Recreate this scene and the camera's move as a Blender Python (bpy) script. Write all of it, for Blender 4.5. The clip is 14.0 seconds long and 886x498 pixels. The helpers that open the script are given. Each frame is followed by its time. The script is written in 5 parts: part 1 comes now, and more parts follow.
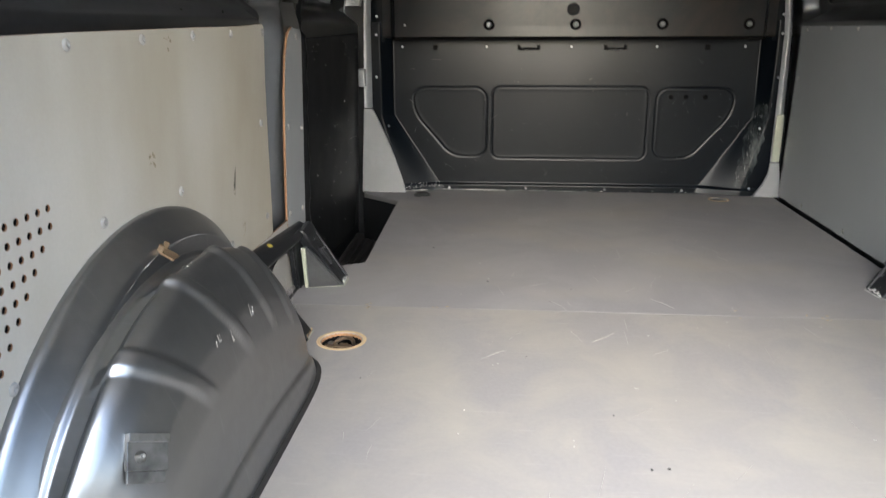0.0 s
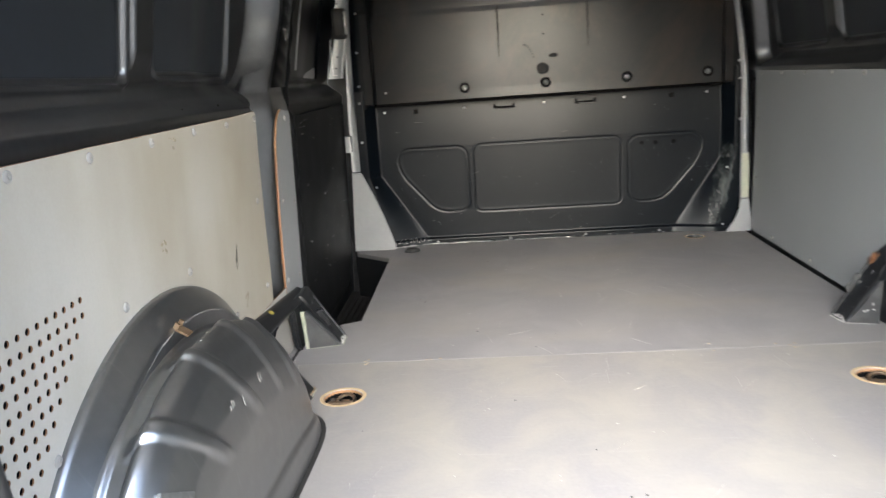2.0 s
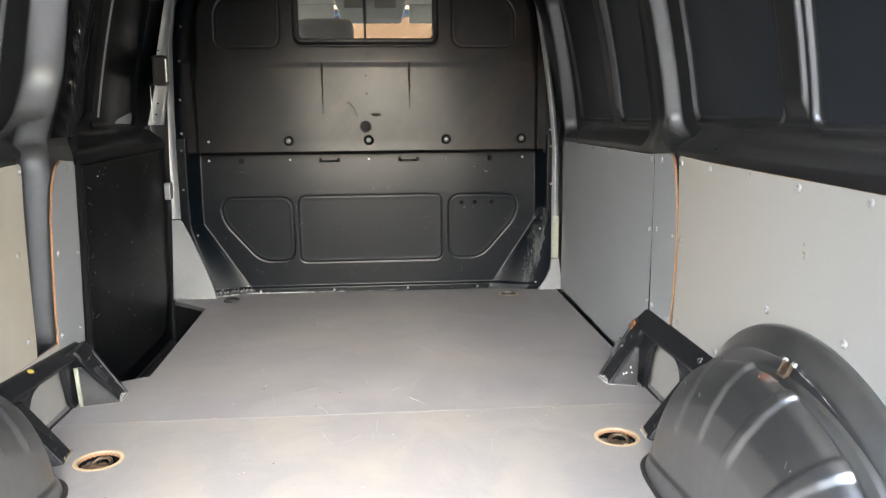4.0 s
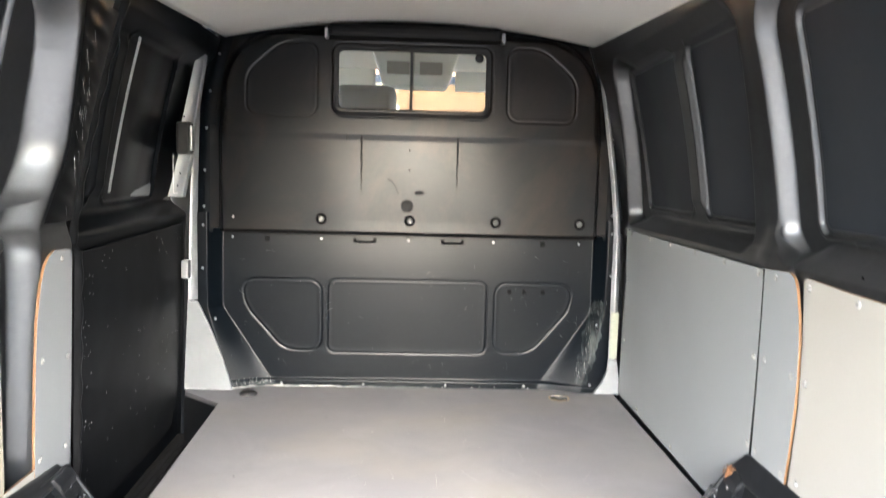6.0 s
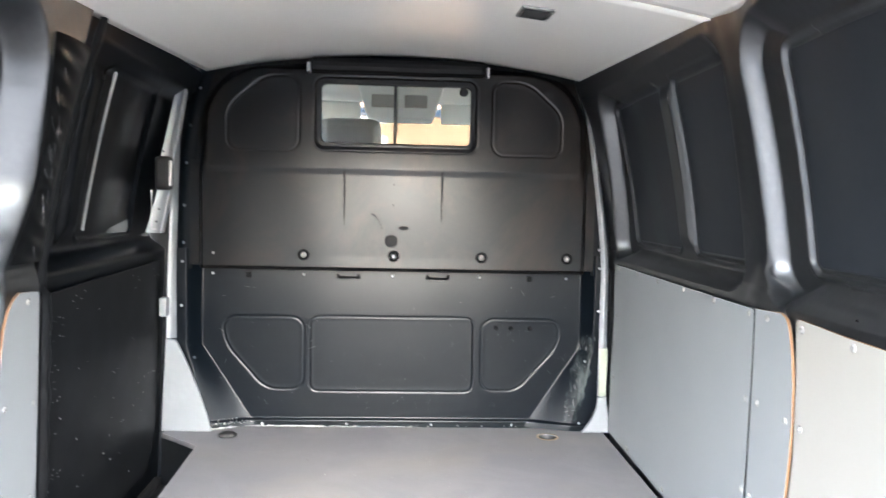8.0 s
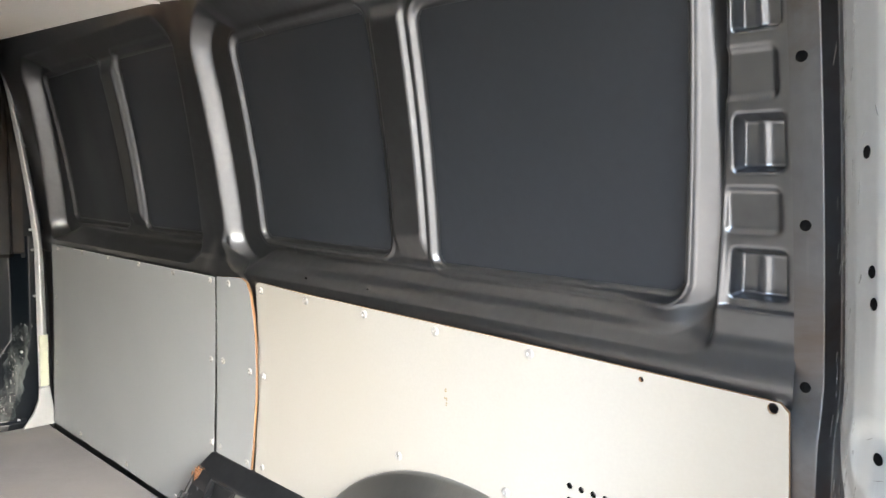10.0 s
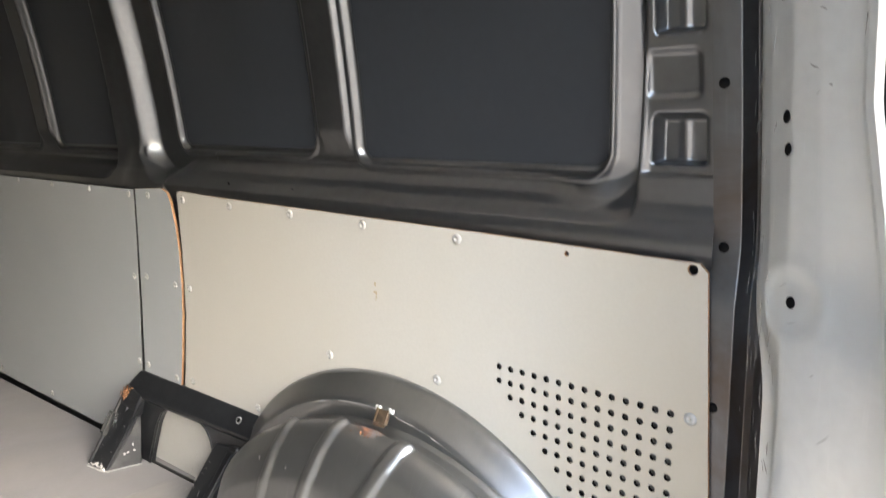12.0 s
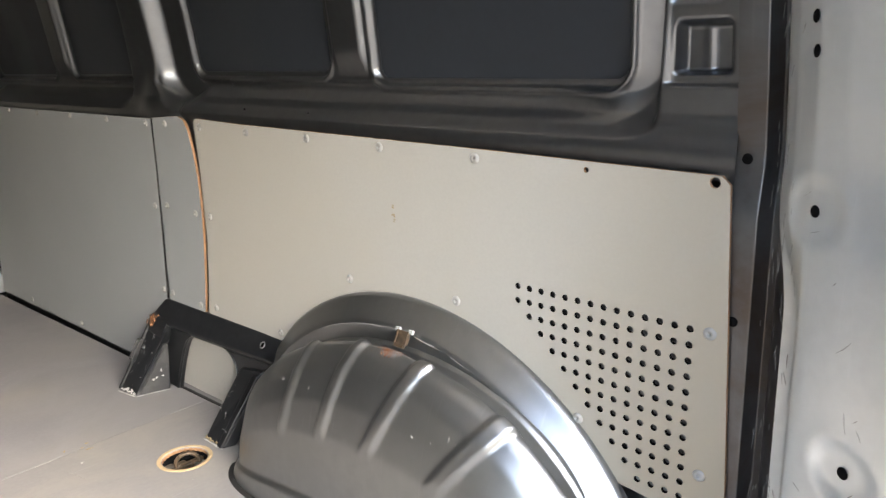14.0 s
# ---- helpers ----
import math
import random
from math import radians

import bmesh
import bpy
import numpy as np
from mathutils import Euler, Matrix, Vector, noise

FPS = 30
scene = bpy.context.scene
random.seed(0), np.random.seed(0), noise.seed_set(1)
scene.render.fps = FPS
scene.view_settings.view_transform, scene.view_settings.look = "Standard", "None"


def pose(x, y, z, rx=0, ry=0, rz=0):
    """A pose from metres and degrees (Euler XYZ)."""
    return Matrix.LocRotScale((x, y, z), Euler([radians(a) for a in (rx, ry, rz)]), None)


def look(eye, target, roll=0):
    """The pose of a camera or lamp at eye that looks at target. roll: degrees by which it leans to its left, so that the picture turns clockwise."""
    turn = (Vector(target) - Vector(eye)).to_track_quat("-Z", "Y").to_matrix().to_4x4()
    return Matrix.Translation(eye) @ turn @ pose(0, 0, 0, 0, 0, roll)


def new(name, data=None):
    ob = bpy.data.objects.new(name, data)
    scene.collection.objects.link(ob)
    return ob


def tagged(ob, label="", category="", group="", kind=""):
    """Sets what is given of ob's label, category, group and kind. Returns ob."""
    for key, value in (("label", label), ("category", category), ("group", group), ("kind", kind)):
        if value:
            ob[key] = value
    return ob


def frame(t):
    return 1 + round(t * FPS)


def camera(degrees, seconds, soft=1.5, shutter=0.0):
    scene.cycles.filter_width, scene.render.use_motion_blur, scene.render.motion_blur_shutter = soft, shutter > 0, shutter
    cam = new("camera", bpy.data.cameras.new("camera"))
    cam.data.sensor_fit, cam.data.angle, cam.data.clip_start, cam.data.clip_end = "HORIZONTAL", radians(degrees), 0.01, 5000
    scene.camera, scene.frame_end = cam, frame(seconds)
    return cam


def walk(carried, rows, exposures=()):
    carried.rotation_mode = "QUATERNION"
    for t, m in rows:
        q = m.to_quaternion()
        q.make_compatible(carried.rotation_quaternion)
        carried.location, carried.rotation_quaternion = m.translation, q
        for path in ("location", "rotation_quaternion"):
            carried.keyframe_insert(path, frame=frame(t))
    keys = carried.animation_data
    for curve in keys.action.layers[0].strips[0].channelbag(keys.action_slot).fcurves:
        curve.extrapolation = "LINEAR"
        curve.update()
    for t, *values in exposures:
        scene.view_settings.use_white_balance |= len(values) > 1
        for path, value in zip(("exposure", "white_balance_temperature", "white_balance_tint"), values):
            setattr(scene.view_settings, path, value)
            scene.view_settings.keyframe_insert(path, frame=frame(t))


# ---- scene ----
cam = camera(61.0, 14.0, soft=1.2, shutter=0.6)
PATH = [
    (0, (-0.252, -0.529, 0.666), (-0.421, 1.383, 0.107), -0.2),
    (0.5, (-0.236, -0.534, 0.697), (-0.463, 1.382, 0.17), -0.2),
    (1, (-0.226, -0.53, 0.711), (-0.459, 1.387, 0.19), -3.5),
    (1.5, (-0.218, -0.559, 0.726), (-0.427, 1.378, 0.274), -3.5),
    (2, (-0.217, -0.655, 0.724), (-0.375, 1.29, 0.286), -4.0),
    (2.5, (-0.166, -0.722, 0.745), (-0.009, 1.222, 0.304), -1.8),
    (2.7, (-0.125, -0.727, 0.748), (0.13, 1.21, 0.318), -1.1),
    (4.8, (0.099, -0.596, 0.8), (0.195, 1.375, 0.474), -0.2),
    (5, (0.066, -0.521, 0.796), (0.187, 1.449, 0.472), -0.7),
    (5.5, (-0.009, -0.393, 0.839), (0.125, 1.582, 0.55), -0.2),
    (6, (0.004, -0.322, 0.875), (0.09, 1.665, 0.672), 1.5),
    (6.5, (0.019, -0.283, 0.901), (0.081, 1.715, 0.819), 1.5),
    (7, (0.004, -0.283, 0.898), (0.058, 1.715, 0.83), 1.1),
    (7.5, (0.017, -0.273, 0.914), (0.069, 1.724, 0.808), 1.0),
    (8, (0.024, -0.268, 0.896), (0.136, 1.725, 0.77), 1.3),
    (8.2, (0.04, -0.254, 0.909), (0.236, 1.731, 0.76), 1.4),
    (8.5, (-0.027, -0.244, 0.885), (0.529, 1.671, 0.739), 1.2),
    (8.7, (-0.023, -0.245, 0.883), (0.784, 1.579, 0.734), 0.3),
    (9, (-0.09, -0.289, 0.89), (1.058, 1.342, 0.741), 0.5),
    (9.2, (-0.114, -0.31, 0.912), (1.162, 1.22, 0.742), 0.4),
    (11.3, (-0.121, -0.31, 0.865), (1.382, 0.993, 0.661), 0.7),
    (11.5, (-0.112, -0.31, 0.852), (1.403, 0.973, 0.613), 0.4),
    (12, (-0.1, -0.317, 0.82), (1.434, 0.925, 0.497), -0.0),
    (12.5, (-0.095, -0.314, 0.797), (1.447, 0.897, 0.401), -0.3),
    (13, (-0.098, -0.316, 0.799), (1.441, 0.881, 0.351), -0.6),
    (13.5, (-0.094, -0.318, 0.796), (1.418, 0.9, 0.319), -0.8),
    (14, (-0.094, -0.319, 0.795), (1.376, 0.946, 0.306), -1.0),
]
EXPOSURES = [(0, 3.07, 5900, 7), (1.0, 3.25, 5900, 7), (2.5, 3.55, 5880, 7), (5.0, 4.10, 5880, 8), (6.5, 4.83, 5750, 8), (7.3, 4.86, 5460, 8), (8.0, 4.80, 5440, 8), (9.0, 4.72, 5800, 8), (11.5, 4.22, 6450, 9), (13.0, 3.78, 6450, 9), (14.0, 3.69, 6450, 9)]
walk(cam, [(t, look(eye, target, roll)) for t, eye, target, roll in PATH], EXPOSURES)
# ---------------------------------------------------------------- light
world = bpy.data.worlds.new("sky")
scene.world = world
world.use_nodes = True
wn = world.node_tree
sky = wn.nodes.new("ShaderNodeTexSky")
sky.sky_type = "NISHITA"
sky.sun_disc = False
sky.sun_elevation = radians(30)
sky.sun_rotation = radians(179)
sky.air_density, sky.dust_density, sky.ozone_density = 0.9, 3.5, 0.8
back = wn.nodes["Background"]
back.inputs["Strength"].default_value = 0.15
wn.links.new(sky.outputs[0], back.inputs[0])
sun = new("sun", bpy.data.lights.new("sun", "SUN"))
sun.data.energy, sun.data.angle, sun.data.color = 1.2, radians(66), (1.0, 0.98, 0.945)
sun.matrix_world = look((0, 0, 0), (0.025, 0.88, -0.51))


# ---------------------------------------------------------------- materials
def material(name, base, rough=0.5, metal=0.0, vary=0.15, grain=30.0, bump=0.05, stain=None, stain_scale=3.0, coat=0.0, spec=0.5,
             scratch=0.0, streak=None, film=None, dull=0.1, end_tint=None):
    """A procedural surface: base colour with fine grain and broad blotches, roughness that follows them, fine relief."""
    m = bpy.data.materials.new(name)
    m.use_nodes = True
    n, l = m.node_tree.nodes, m.node_tree.links
    p = n["Principled BSDF"]
    p.inputs["Metallic"].default_value = metal
    p.inputs["Specular IOR Level"].default_value = spec
    p.inputs["Coat Weight"].default_value = coat
    p.inputs["Coat Roughness"].default_value = 0.32
    co = n.new("ShaderNodeTexCoord")
    fine = n.new("ShaderNodeTexNoise")
    fine.inputs["Scale"].default_value, fine.inputs["Detail"].default_value = grain, 6
    wide = n.new("ShaderNodeTexNoise")
    wide.inputs["Scale"].default_value, wide.inputs["Detail"].default_value = stain_scale, 4
    for t in (fine, wide):
        l.new(co.outputs["Object"], t.inputs["Vector"])
    mix1 = n.new("ShaderNodeMix")
    mix1.data_type = "RGBA"
    lo = [c * (1 - vary) for c in base]
    hi = [min(1, c * (1 + vary)) for c in base]
    mix1.inputs["A"].default_value, mix1.inputs["B"].default_value = (*lo, 1), (*hi, 1)
    l.new(fine.outputs["Fac"], mix1.inputs["Factor"])
    ramp = n.new("ShaderNodeMapRange")
    ramp.inputs["From Min"].default_value, ramp.inputs["From Max"].default_value = 0.45, 0.75
    l.new(wide.outputs["Fac"], ramp.inputs["Value"])
    mix2 = n.new("ShaderNodeMix")
    mix2.data_type = "RGBA"
    mix2.inputs["B"].default_value = (*(stain or [c * (1 - 0.6 * vary) for c in base]), 1)
    l.new(mix1.outputs["Result"], mix2.inputs["A"])
    l.new(ramp.outputs["Result"], mix2.inputs["Factor"])
    out = mix2.outputs["Result"]
    if scratch:
        st = n.new("ShaderNodeTexNoise")
        st.inputs["Scale"].default_value, st.inputs["Detail"].default_value = 9, 8
        mp = n.new("ShaderNodeMapping")
        mp.inputs["Rotation"].default_value = (0.2, 0.3, 0.5)
        mp.inputs["Scale"].default_value = (1.0, 14.0, 1.0)
        l.new(co.outputs["Object"], mp.inputs["Vector"])
        l.new(mp.outputs["Vector"], st.inputs["Vector"])
        r2 = n.new("ShaderNodeMapRange")
        r2.inputs["From Min"].default_value, r2.inputs["From Max"].default_value = 0.62, 0.75
        r2.inputs["To Max"].default_value = scratch
        l.new(st.outputs["Fac"], r2.inputs["Value"])
        mix3 = n.new("ShaderNodeMix")
        mix3.data_type = "RGBA"
        mix3.inputs["B"].default_value = (*[min(1, c * 1.5 + 0.08) for c in base], 1)
        l.new(out, mix3.inputs["A"])
        l.new(r2.outputs["Result"], mix3.inputs["Factor"])
        out = mix3.outputs["Result"]
    if streak:
        tone, amount, stretch, scale = streak
        sn = n.new("ShaderNodeTexNoise")
        sn.inputs["Scale"].default_value, sn.inputs["Detail"].default_value = scale, 5
        sm = n.new("ShaderNodeMapping")
        sm.inputs["Scale"].default_value = stretch
        l.new(co.outputs["Object"], sm.inputs["Vector"])
        l.new(sm.outputs["Vector"], sn.inputs["Vector"])
        sr = n.new("ShaderNodeMapRange")
        sr.inputs["From Min"].default_value, sr.inputs["From Max"].default_value, sr.inputs["To Max"].default_value = 0.48, 0.72, amount
        l.new(sn.outputs["Fac"], sr.inputs["Value"])
        mx = n.new("ShaderNodeMix")
        mx.data_type = "RGBA"
        mx.inputs["B"].default_value = (*tone, 1)
        l.new(out, mx.inputs["A"])
        l.new(sr.outputs["Result"], mx.inputs["Factor"])
        out = mx.outputs["Result"]
    if film:
        tone, amount, scale = film
        fn = n.new("ShaderNodeTexNoise")
        fn.inputs["Scale"].default_value, fn.inputs["Detail"].default_value, fn.inputs["Roughness"].default_value, fn.inputs["Distortion"].default_value = scale, 9, 0.66, 0.7
        l.new(co.outputs["Object"], fn.inputs["Vector"])
        fr = n.new("ShaderNodeMapRange")
        fr.inputs["From Min"].default_value, fr.inputs["From Max"].default_value, fr.inputs["To Max"].default_value = 0.44, 0.68, amount
        l.new(fn.outputs["Fac"], fr.inputs["Value"])
        fm = n.new("ShaderNodeMix")
        fm.data_type = "RGBA"
        fm.inputs["B"].default_value = (*tone, 1)
        l.new(out, fm.inputs["A"])
        l.new(fr.outputs["Result"], fm.inputs["Factor"])
        out = fm.outputs["Result"]
    if end_tint:
        # a clouded tint that grows along the van towards one end of a board
        tone, amount, tint_start, tint_full = end_tint
        at = n.new("ShaderNodeNewGeometry")
        xyz = n.new("ShaderNodeSeparateXYZ")
        l.new(at.outputs["Position"], xyz.inputs["Vector"])
        gr = n.new("ShaderNodeMapRange")
        gr.interpolation_type = "SMOOTHSTEP"
        gr.inputs["From Min"].default_value, gr.inputs["From Max"].default_value, gr.inputs["To Max"].default_value = tint_start, tint_full, amount
        l.new(xyz.outputs["Y"], gr.inputs["Value"])
        cloud = n.new("ShaderNodeMapRange")
        cloud.inputs["From Min"].default_value, cloud.inputs["From Max"].default_value, cloud.inputs["To Min"].default_value = 0.35, 0.62, 0.35
        l.new(wide.outputs["Fac"], cloud.inputs["Value"])
        both = n.new("ShaderNodeMath")
        both.operation = "MULTIPLY"
        l.new(gr.outputs["Result"], both.inputs[0])
        l.new(cloud.outputs["Result"], both.inputs[1])
        gm = n.new("ShaderNodeMix")
        gm.data_type = "RGBA"
        gm.inputs["B"].default_value = (*tone, 1)
        l.new(out, gm.inputs["A"])
        l.new(both.outputs["Value"], gm.inputs["Factor"])
        out = gm.outputs["Result"]
    l.new(out, p.inputs["Base Color"])
    rr = n.new("ShaderNodeMapRange")
    rr.inputs["To Min"].default_value, rr.inputs["To Max"].default_value = max(0.03, rough - 0.8 * dull), min(1, rough + dull)
    l.new(wide.outputs["Fac"], rr.inputs["Value"])
    l.new(rr.outputs["Result"], p.inputs["Roughness"])
    b = n.new("ShaderNodeBump")
    b.inputs["Strength"].default_value, b.inputs["Distance"].default_value = bump, 0.002
    l.new(fine.outputs["Fac"], b.inputs["Height"])
    l.new(b.outputs["Normal"], p.inputs["Normal"])
    return m


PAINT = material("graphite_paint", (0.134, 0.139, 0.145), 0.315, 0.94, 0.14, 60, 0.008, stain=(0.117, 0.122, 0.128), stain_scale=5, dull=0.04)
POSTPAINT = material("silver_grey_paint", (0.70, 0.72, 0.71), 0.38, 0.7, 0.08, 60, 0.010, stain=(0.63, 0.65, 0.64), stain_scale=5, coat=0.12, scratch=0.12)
INFILL = material("matt_black_infill", (0.025, 0.029, 0.035), 0.42, 0.25, 0.12, 60, 0.006, stain=(0.021, 0.025, 0.030), stain_scale=3, spec=0.40)
PAINT_LOW = material("graphite_paint_scuffed", (0.262, 0.268, 0.272), 0.31, 0.95, 0.14, 40, 0.02, stain_scale=5, scratch=0.12, dull=0.04)
BLACK = material("black_paint", (0.005, 0.0056, 0.0066), 0.36, 0.0, 0.2, 50, 0.02, stain=(0.0085, 0.0086, 0.0090), stain_scale=6, spec=0.26)
FOOT = material("glossy_black_foot_paint", (0.0070, 0.0077, 0.0090), 0.315, 0.0, 0.2, 60, 0.05, dull=0.04, stain=(0.011, 0.0118, 0.013), stain_scale=9, spec=0.42, film=((0.042, 0.043, 0.044), 0.22, 24))
BULK = material("black_sheet", (0.0018, 0.0031, 0.0050), 0.305, 0.0, 0.12, 160, 0.002, stain=(0.0036, 0.0048, 0.0062), stain_scale=3.5, spec=0.16, dull=0.04)
# copy of BULK: brown film paints a warm reflection over the dust, gloss raised
BULK_DUSTY_SHEEN = material("dusty_black_sheet_warm_sheen", (0.0030, 0.0038, 0.0048), 0.305, 0.0, 0.12, 160, 0.002, stain=(0.0050, 0.0052, 0.0054), stain_scale=3.5, spec=0.29, dull=0.04, film=((0.0210, 0.0145, 0.0100), 0.8, 2.6))
RUSTED = material("rust_stained_graphite_paint", (0.262, 0.268, 0.272), 0.36, 0.75, 0.14, 40, 0.02, stain=(0.22, 0.16, 0.12), stain_scale=60, dull=0.05, film=((0.34, 0.11, 0.035), 0.85, 26))
GUSSET = material("scuffed_grey_gusset", (0.030, 0.031, 0.032), 0.34, 0.0, 0.2, 60, 0.04, dull=0.05, stain=(0.05, 0.051, 0.051), stain_scale=30, spec=0.4)
YELLOW = material("yellow_filler", (0.42, 0.34, 0.06), 0.6, 0.0, 0.2, 90, 0.1)
SCRAPED = material("scraped_black_sheet", (0.0018, 0.0031, 0.0050), 0.305, 0.0, 0.12, 160, 0.002, stain=(0.0036, 0.0048, 0.0062), stain_scale=3.5, spec=0.16, dull=0.04, streak=((0.080, 0.090, 0.088), 0.75, (2.2, 1.0, 0.42), 17), film=((0.060, 0.066, 0.064), 0.40, 60))
BOARD = material("black_board", (0.006, 0.0066, 0.0075), 0.5, 0.0, 0.3, 70, 0.05, stain=(0.0095, 0.0098, 0.0100), stain_scale=7, spec=0.18)
LINING = material("grey_lining_board", (0.318, 0.307, 0.276), 0.45, 0.0, 0.05, 180, 0.03, stain=(0.312, 0.295, 0.254), stain_scale=1.3, streak=((0.27, 0.245, 0.195), 0.28, (1.6, 1.6, 0.28), 1.9), end_tint=((0.255, 0.205, 0.135), 0.75, 0.34, -0.02))
# same board, darker and cooler: light falling off forwards is in its colour
LINING_DIMMED = material("dimmed_cool_grey_lining_board", (0.234, 0.243, 0.245), 0.45, 0.0, 0.05, 180, 0.03, stain=(0.217, 0.227, 0.231), stain_scale=1.3)
# same board, paler: the left side's stronger light is painted in, under stains
LINING_LIT_STAINED = material("lit_stained_grey_lining_board", (0.400, 0.386, 0.342), 0.45, 0.0, 0.06, 180, 0.03, stain=(0.360, 0.335, 0.270), stain_scale=1.8,
                          streak=((0.190, 0.155, 0.095), 0.45, (2.2, 1.5, 0.55), 2.2), end_tint=((0.270, 0.235, 0.160), 0.55, 0.55, 1.05))
PLYEDGE = material("raw_plywood_edge", (0.19, 0.10, 0.045), 0.8, 0.0, 0.3, 120, 0.2, stain=(0.15, 0.08, 0.036))
FLOOR = material("grey_floor_board", (0.152, 0.150, 0.160), 0.58, 0.0, 0.10, 140, 0.04, stain=(0.186, 0.180, 0.176), stain_scale=1.7, scratch=0.06, streak=((0.190, 0.180, 0.166), 0.75, (0.9, 1.5, 1.0), 2.3), film=((0.200, 0.197, 0.203), 0.55, 3.2), spec=0.25)
FLOOR_WORN = material("worn_grey_floor_board", (0.160, 0.156, 0.160), 0.58, 0.0, 0.12, 120, 0.05, stain=(0.180, 0.173, 0.163), stain_scale=1.9, scratch=0.16, streak=((0.198, 0.188, 0.170), 0.6, (1.9, 0.7, 1.0), 2.9), film=((0.212, 0.203, 0.184), 0.6, 5.0), spec=0.25)
FLOORMARK = material("pale_floor_mark", (0.238, 0.231, 0.218), 0.6, 0.0, 0.2, 90, 0.05)
ROOF = material("white_roof_board", (0.87, 0.845, 0.785), 0.20, 0.0, 0.03, 120, 0.008, stain=(0.84, 0.81, 0.735), stain_scale=2, spec=0.45)
SILVER = material("silver_primer_trim", (0.215, 0.222, 0.23), 0.42, 0.35, 0.10, 60, 0.03, stain_scale=6)
STEEL = material("galvanised_steel", (0.27, 0.27, 0.26), 0.36, 0.9, 0.3, 60, 0.06, stain=(0.10, 0.10, 0.095), stain_scale=38)
SCREW = material("grey_screw_cap", (0.26, 0.255, 0.24), 0.42, 0.0, 0.08, 200, 0.02)
ZINC = material("zinc_screw", (0.36, 0.36, 0.36), 0.38, 0.9, 0.1, 200, 0.02)
TABSTEEL = material("tarnished_steel", (0.19, 0.135, 0.080), 0.5, 0.6, 0.3, 60, 0.05, stain=(0.13, 0.085, 0.05), stain_scale=60)
DOORBLACK = material("black_door_paint", (0.0022, 0.0031, 0.0044), 0.31, 0.0, 0.2, 50, 0.01, stain=(0.0034, 0.0042, 0.0056), stain_scale=6, spec=0.20, dull=0.04)
SEAL = material("glossy_black_seal", (0.0035, 0.0038, 0.0042), 0.32, 0.0, 0.2, 90, 0.05, spec=0.32, dull=0.04)
RUBBER = material("black_rubber", (0.012, 0.012, 0.012), 0.6, 0.0, 0.2, 120, 0.05, spec=0.35)
HOLE = material("dark_cavity", (0.004, 0.004, 0.004), 0.9, 0.0, 0.1, spec=0.05)
FLECK = material("pale_scuff", (0.28, 0.275, 0.262), 0.6, 0.0, 0.3, 90, 0.1)
DRIP = material("black_run", (0.005, 0.005, 0.005), 0.6, 0.0, 0.2, spec=0.2)
SCUFF = material("dull_scuff", (0.11, 0.11, 0.108), 0.6, 0.0, 0.35, 90, 0.1)
HOLERIM = material("dark_plywood_bore", (0.19, 0.09, 0.04), 0.85, 0.0, 0.3, 120, 0.2)
RUST = material("rusty_stain", (0.17, 0.075, 0.03), 0.85, 0.0, 0.5, 80, 0.2, stain=(0.09, 0.04, 0.02), stain_scale=40)
RUSTY = material("bright_rust", (0.24, 0.095, 0.035), 0.85, 0.0, 0.5, 80, 0.2, stain=(0.12, 0.05, 0.022), stain_scale=60)
FLANGE = material("stained_graphite_paint", (0.118, 0.122, 0.128), 0.34, 0.85, 0.14, 60, 0.012, dull=0.05, stain=(0.10, 0.10, 0.102), stain_scale=5, scratch=0.10, film=((0.075, 0.050, 0.032), 0.75, 5.0))
RUST_DARK = material("dark_rusty_steel", (0.12, 0.085, 0.055), 0.45, 0.6, 0.5, 80, 0.2, stain=(0.03, 0.025, 0.02), stain_scale=60)
WHITE_BEAD = material("white_sealant", (0.36, 0.36, 0.345), 0.6, 0.0, 0.2, 90, 0.1)
TAPE = material("yellowed_tape", (0.25, 0.262, 0.205), 0.5, 0.0, 0.15, 60, 0.05)
SMUDGE = material("brown_smudge", (0.20, 0.168, 0.110), 0.7, 0.0, 0.3, 60, 0.02, stain=(0.25, 0.22, 0.16), stain_scale=50)
CHIP = material("tan_chip", (0.24, 0.185, 0.11), 0.8, 0.0, 0.2)
FABRIC = material("grey_seat_fabric", (0.27, 0.25, 0.22), 0.9, 0.0, 0.15, 300, 0.3)
HEADLINER = material("pale_headliner", (0.50, 0.50, 0.455), 0.9, 0.0, 0.05, 200, 0.1)
PLASTIC = material("dark_cab_plastic", (0.05, 0.05, 0.05), 0.6, 0.0, 0.1, 200, 0.1)
OUTER = material("silver_grey_body_paint", (0.30, 0.31, 0.32), 0.3, 0.6, 0.03, 100, 0.01, coat=0.6)
WOOD = material("raw_wood_rim", (0.36, 0.27, 0.155), 0.8, 0.0, 0.25, 90, 0.2)
PAVING = material("grey_paving", (0.30, 0.266, 0.220), 0.9, 0.0, 0.2, 12, 0.3, stain=(0.245, 0.213, 0.175), stain_scale=0.8)
BRICK = material("orange_brick", (0.205, 0.118, 0.070), 0.9, 0.0, 0.25, 20, 0.3, stain=(0.168, 0.092, 0.052), stain_scale=1.5)
WHITEPAINT = material("white_window_paint", (0.8, 0.8, 0.78), 0.5, 0.0, 0.05)
TANBRICK = material("sandy_wall_render", (0.50, 0.36, 0.24), 0.9, 0.0, 0.12, 20, 0.3, stain=(0.44, 0.31, 0.20), stain_scale=0.9)
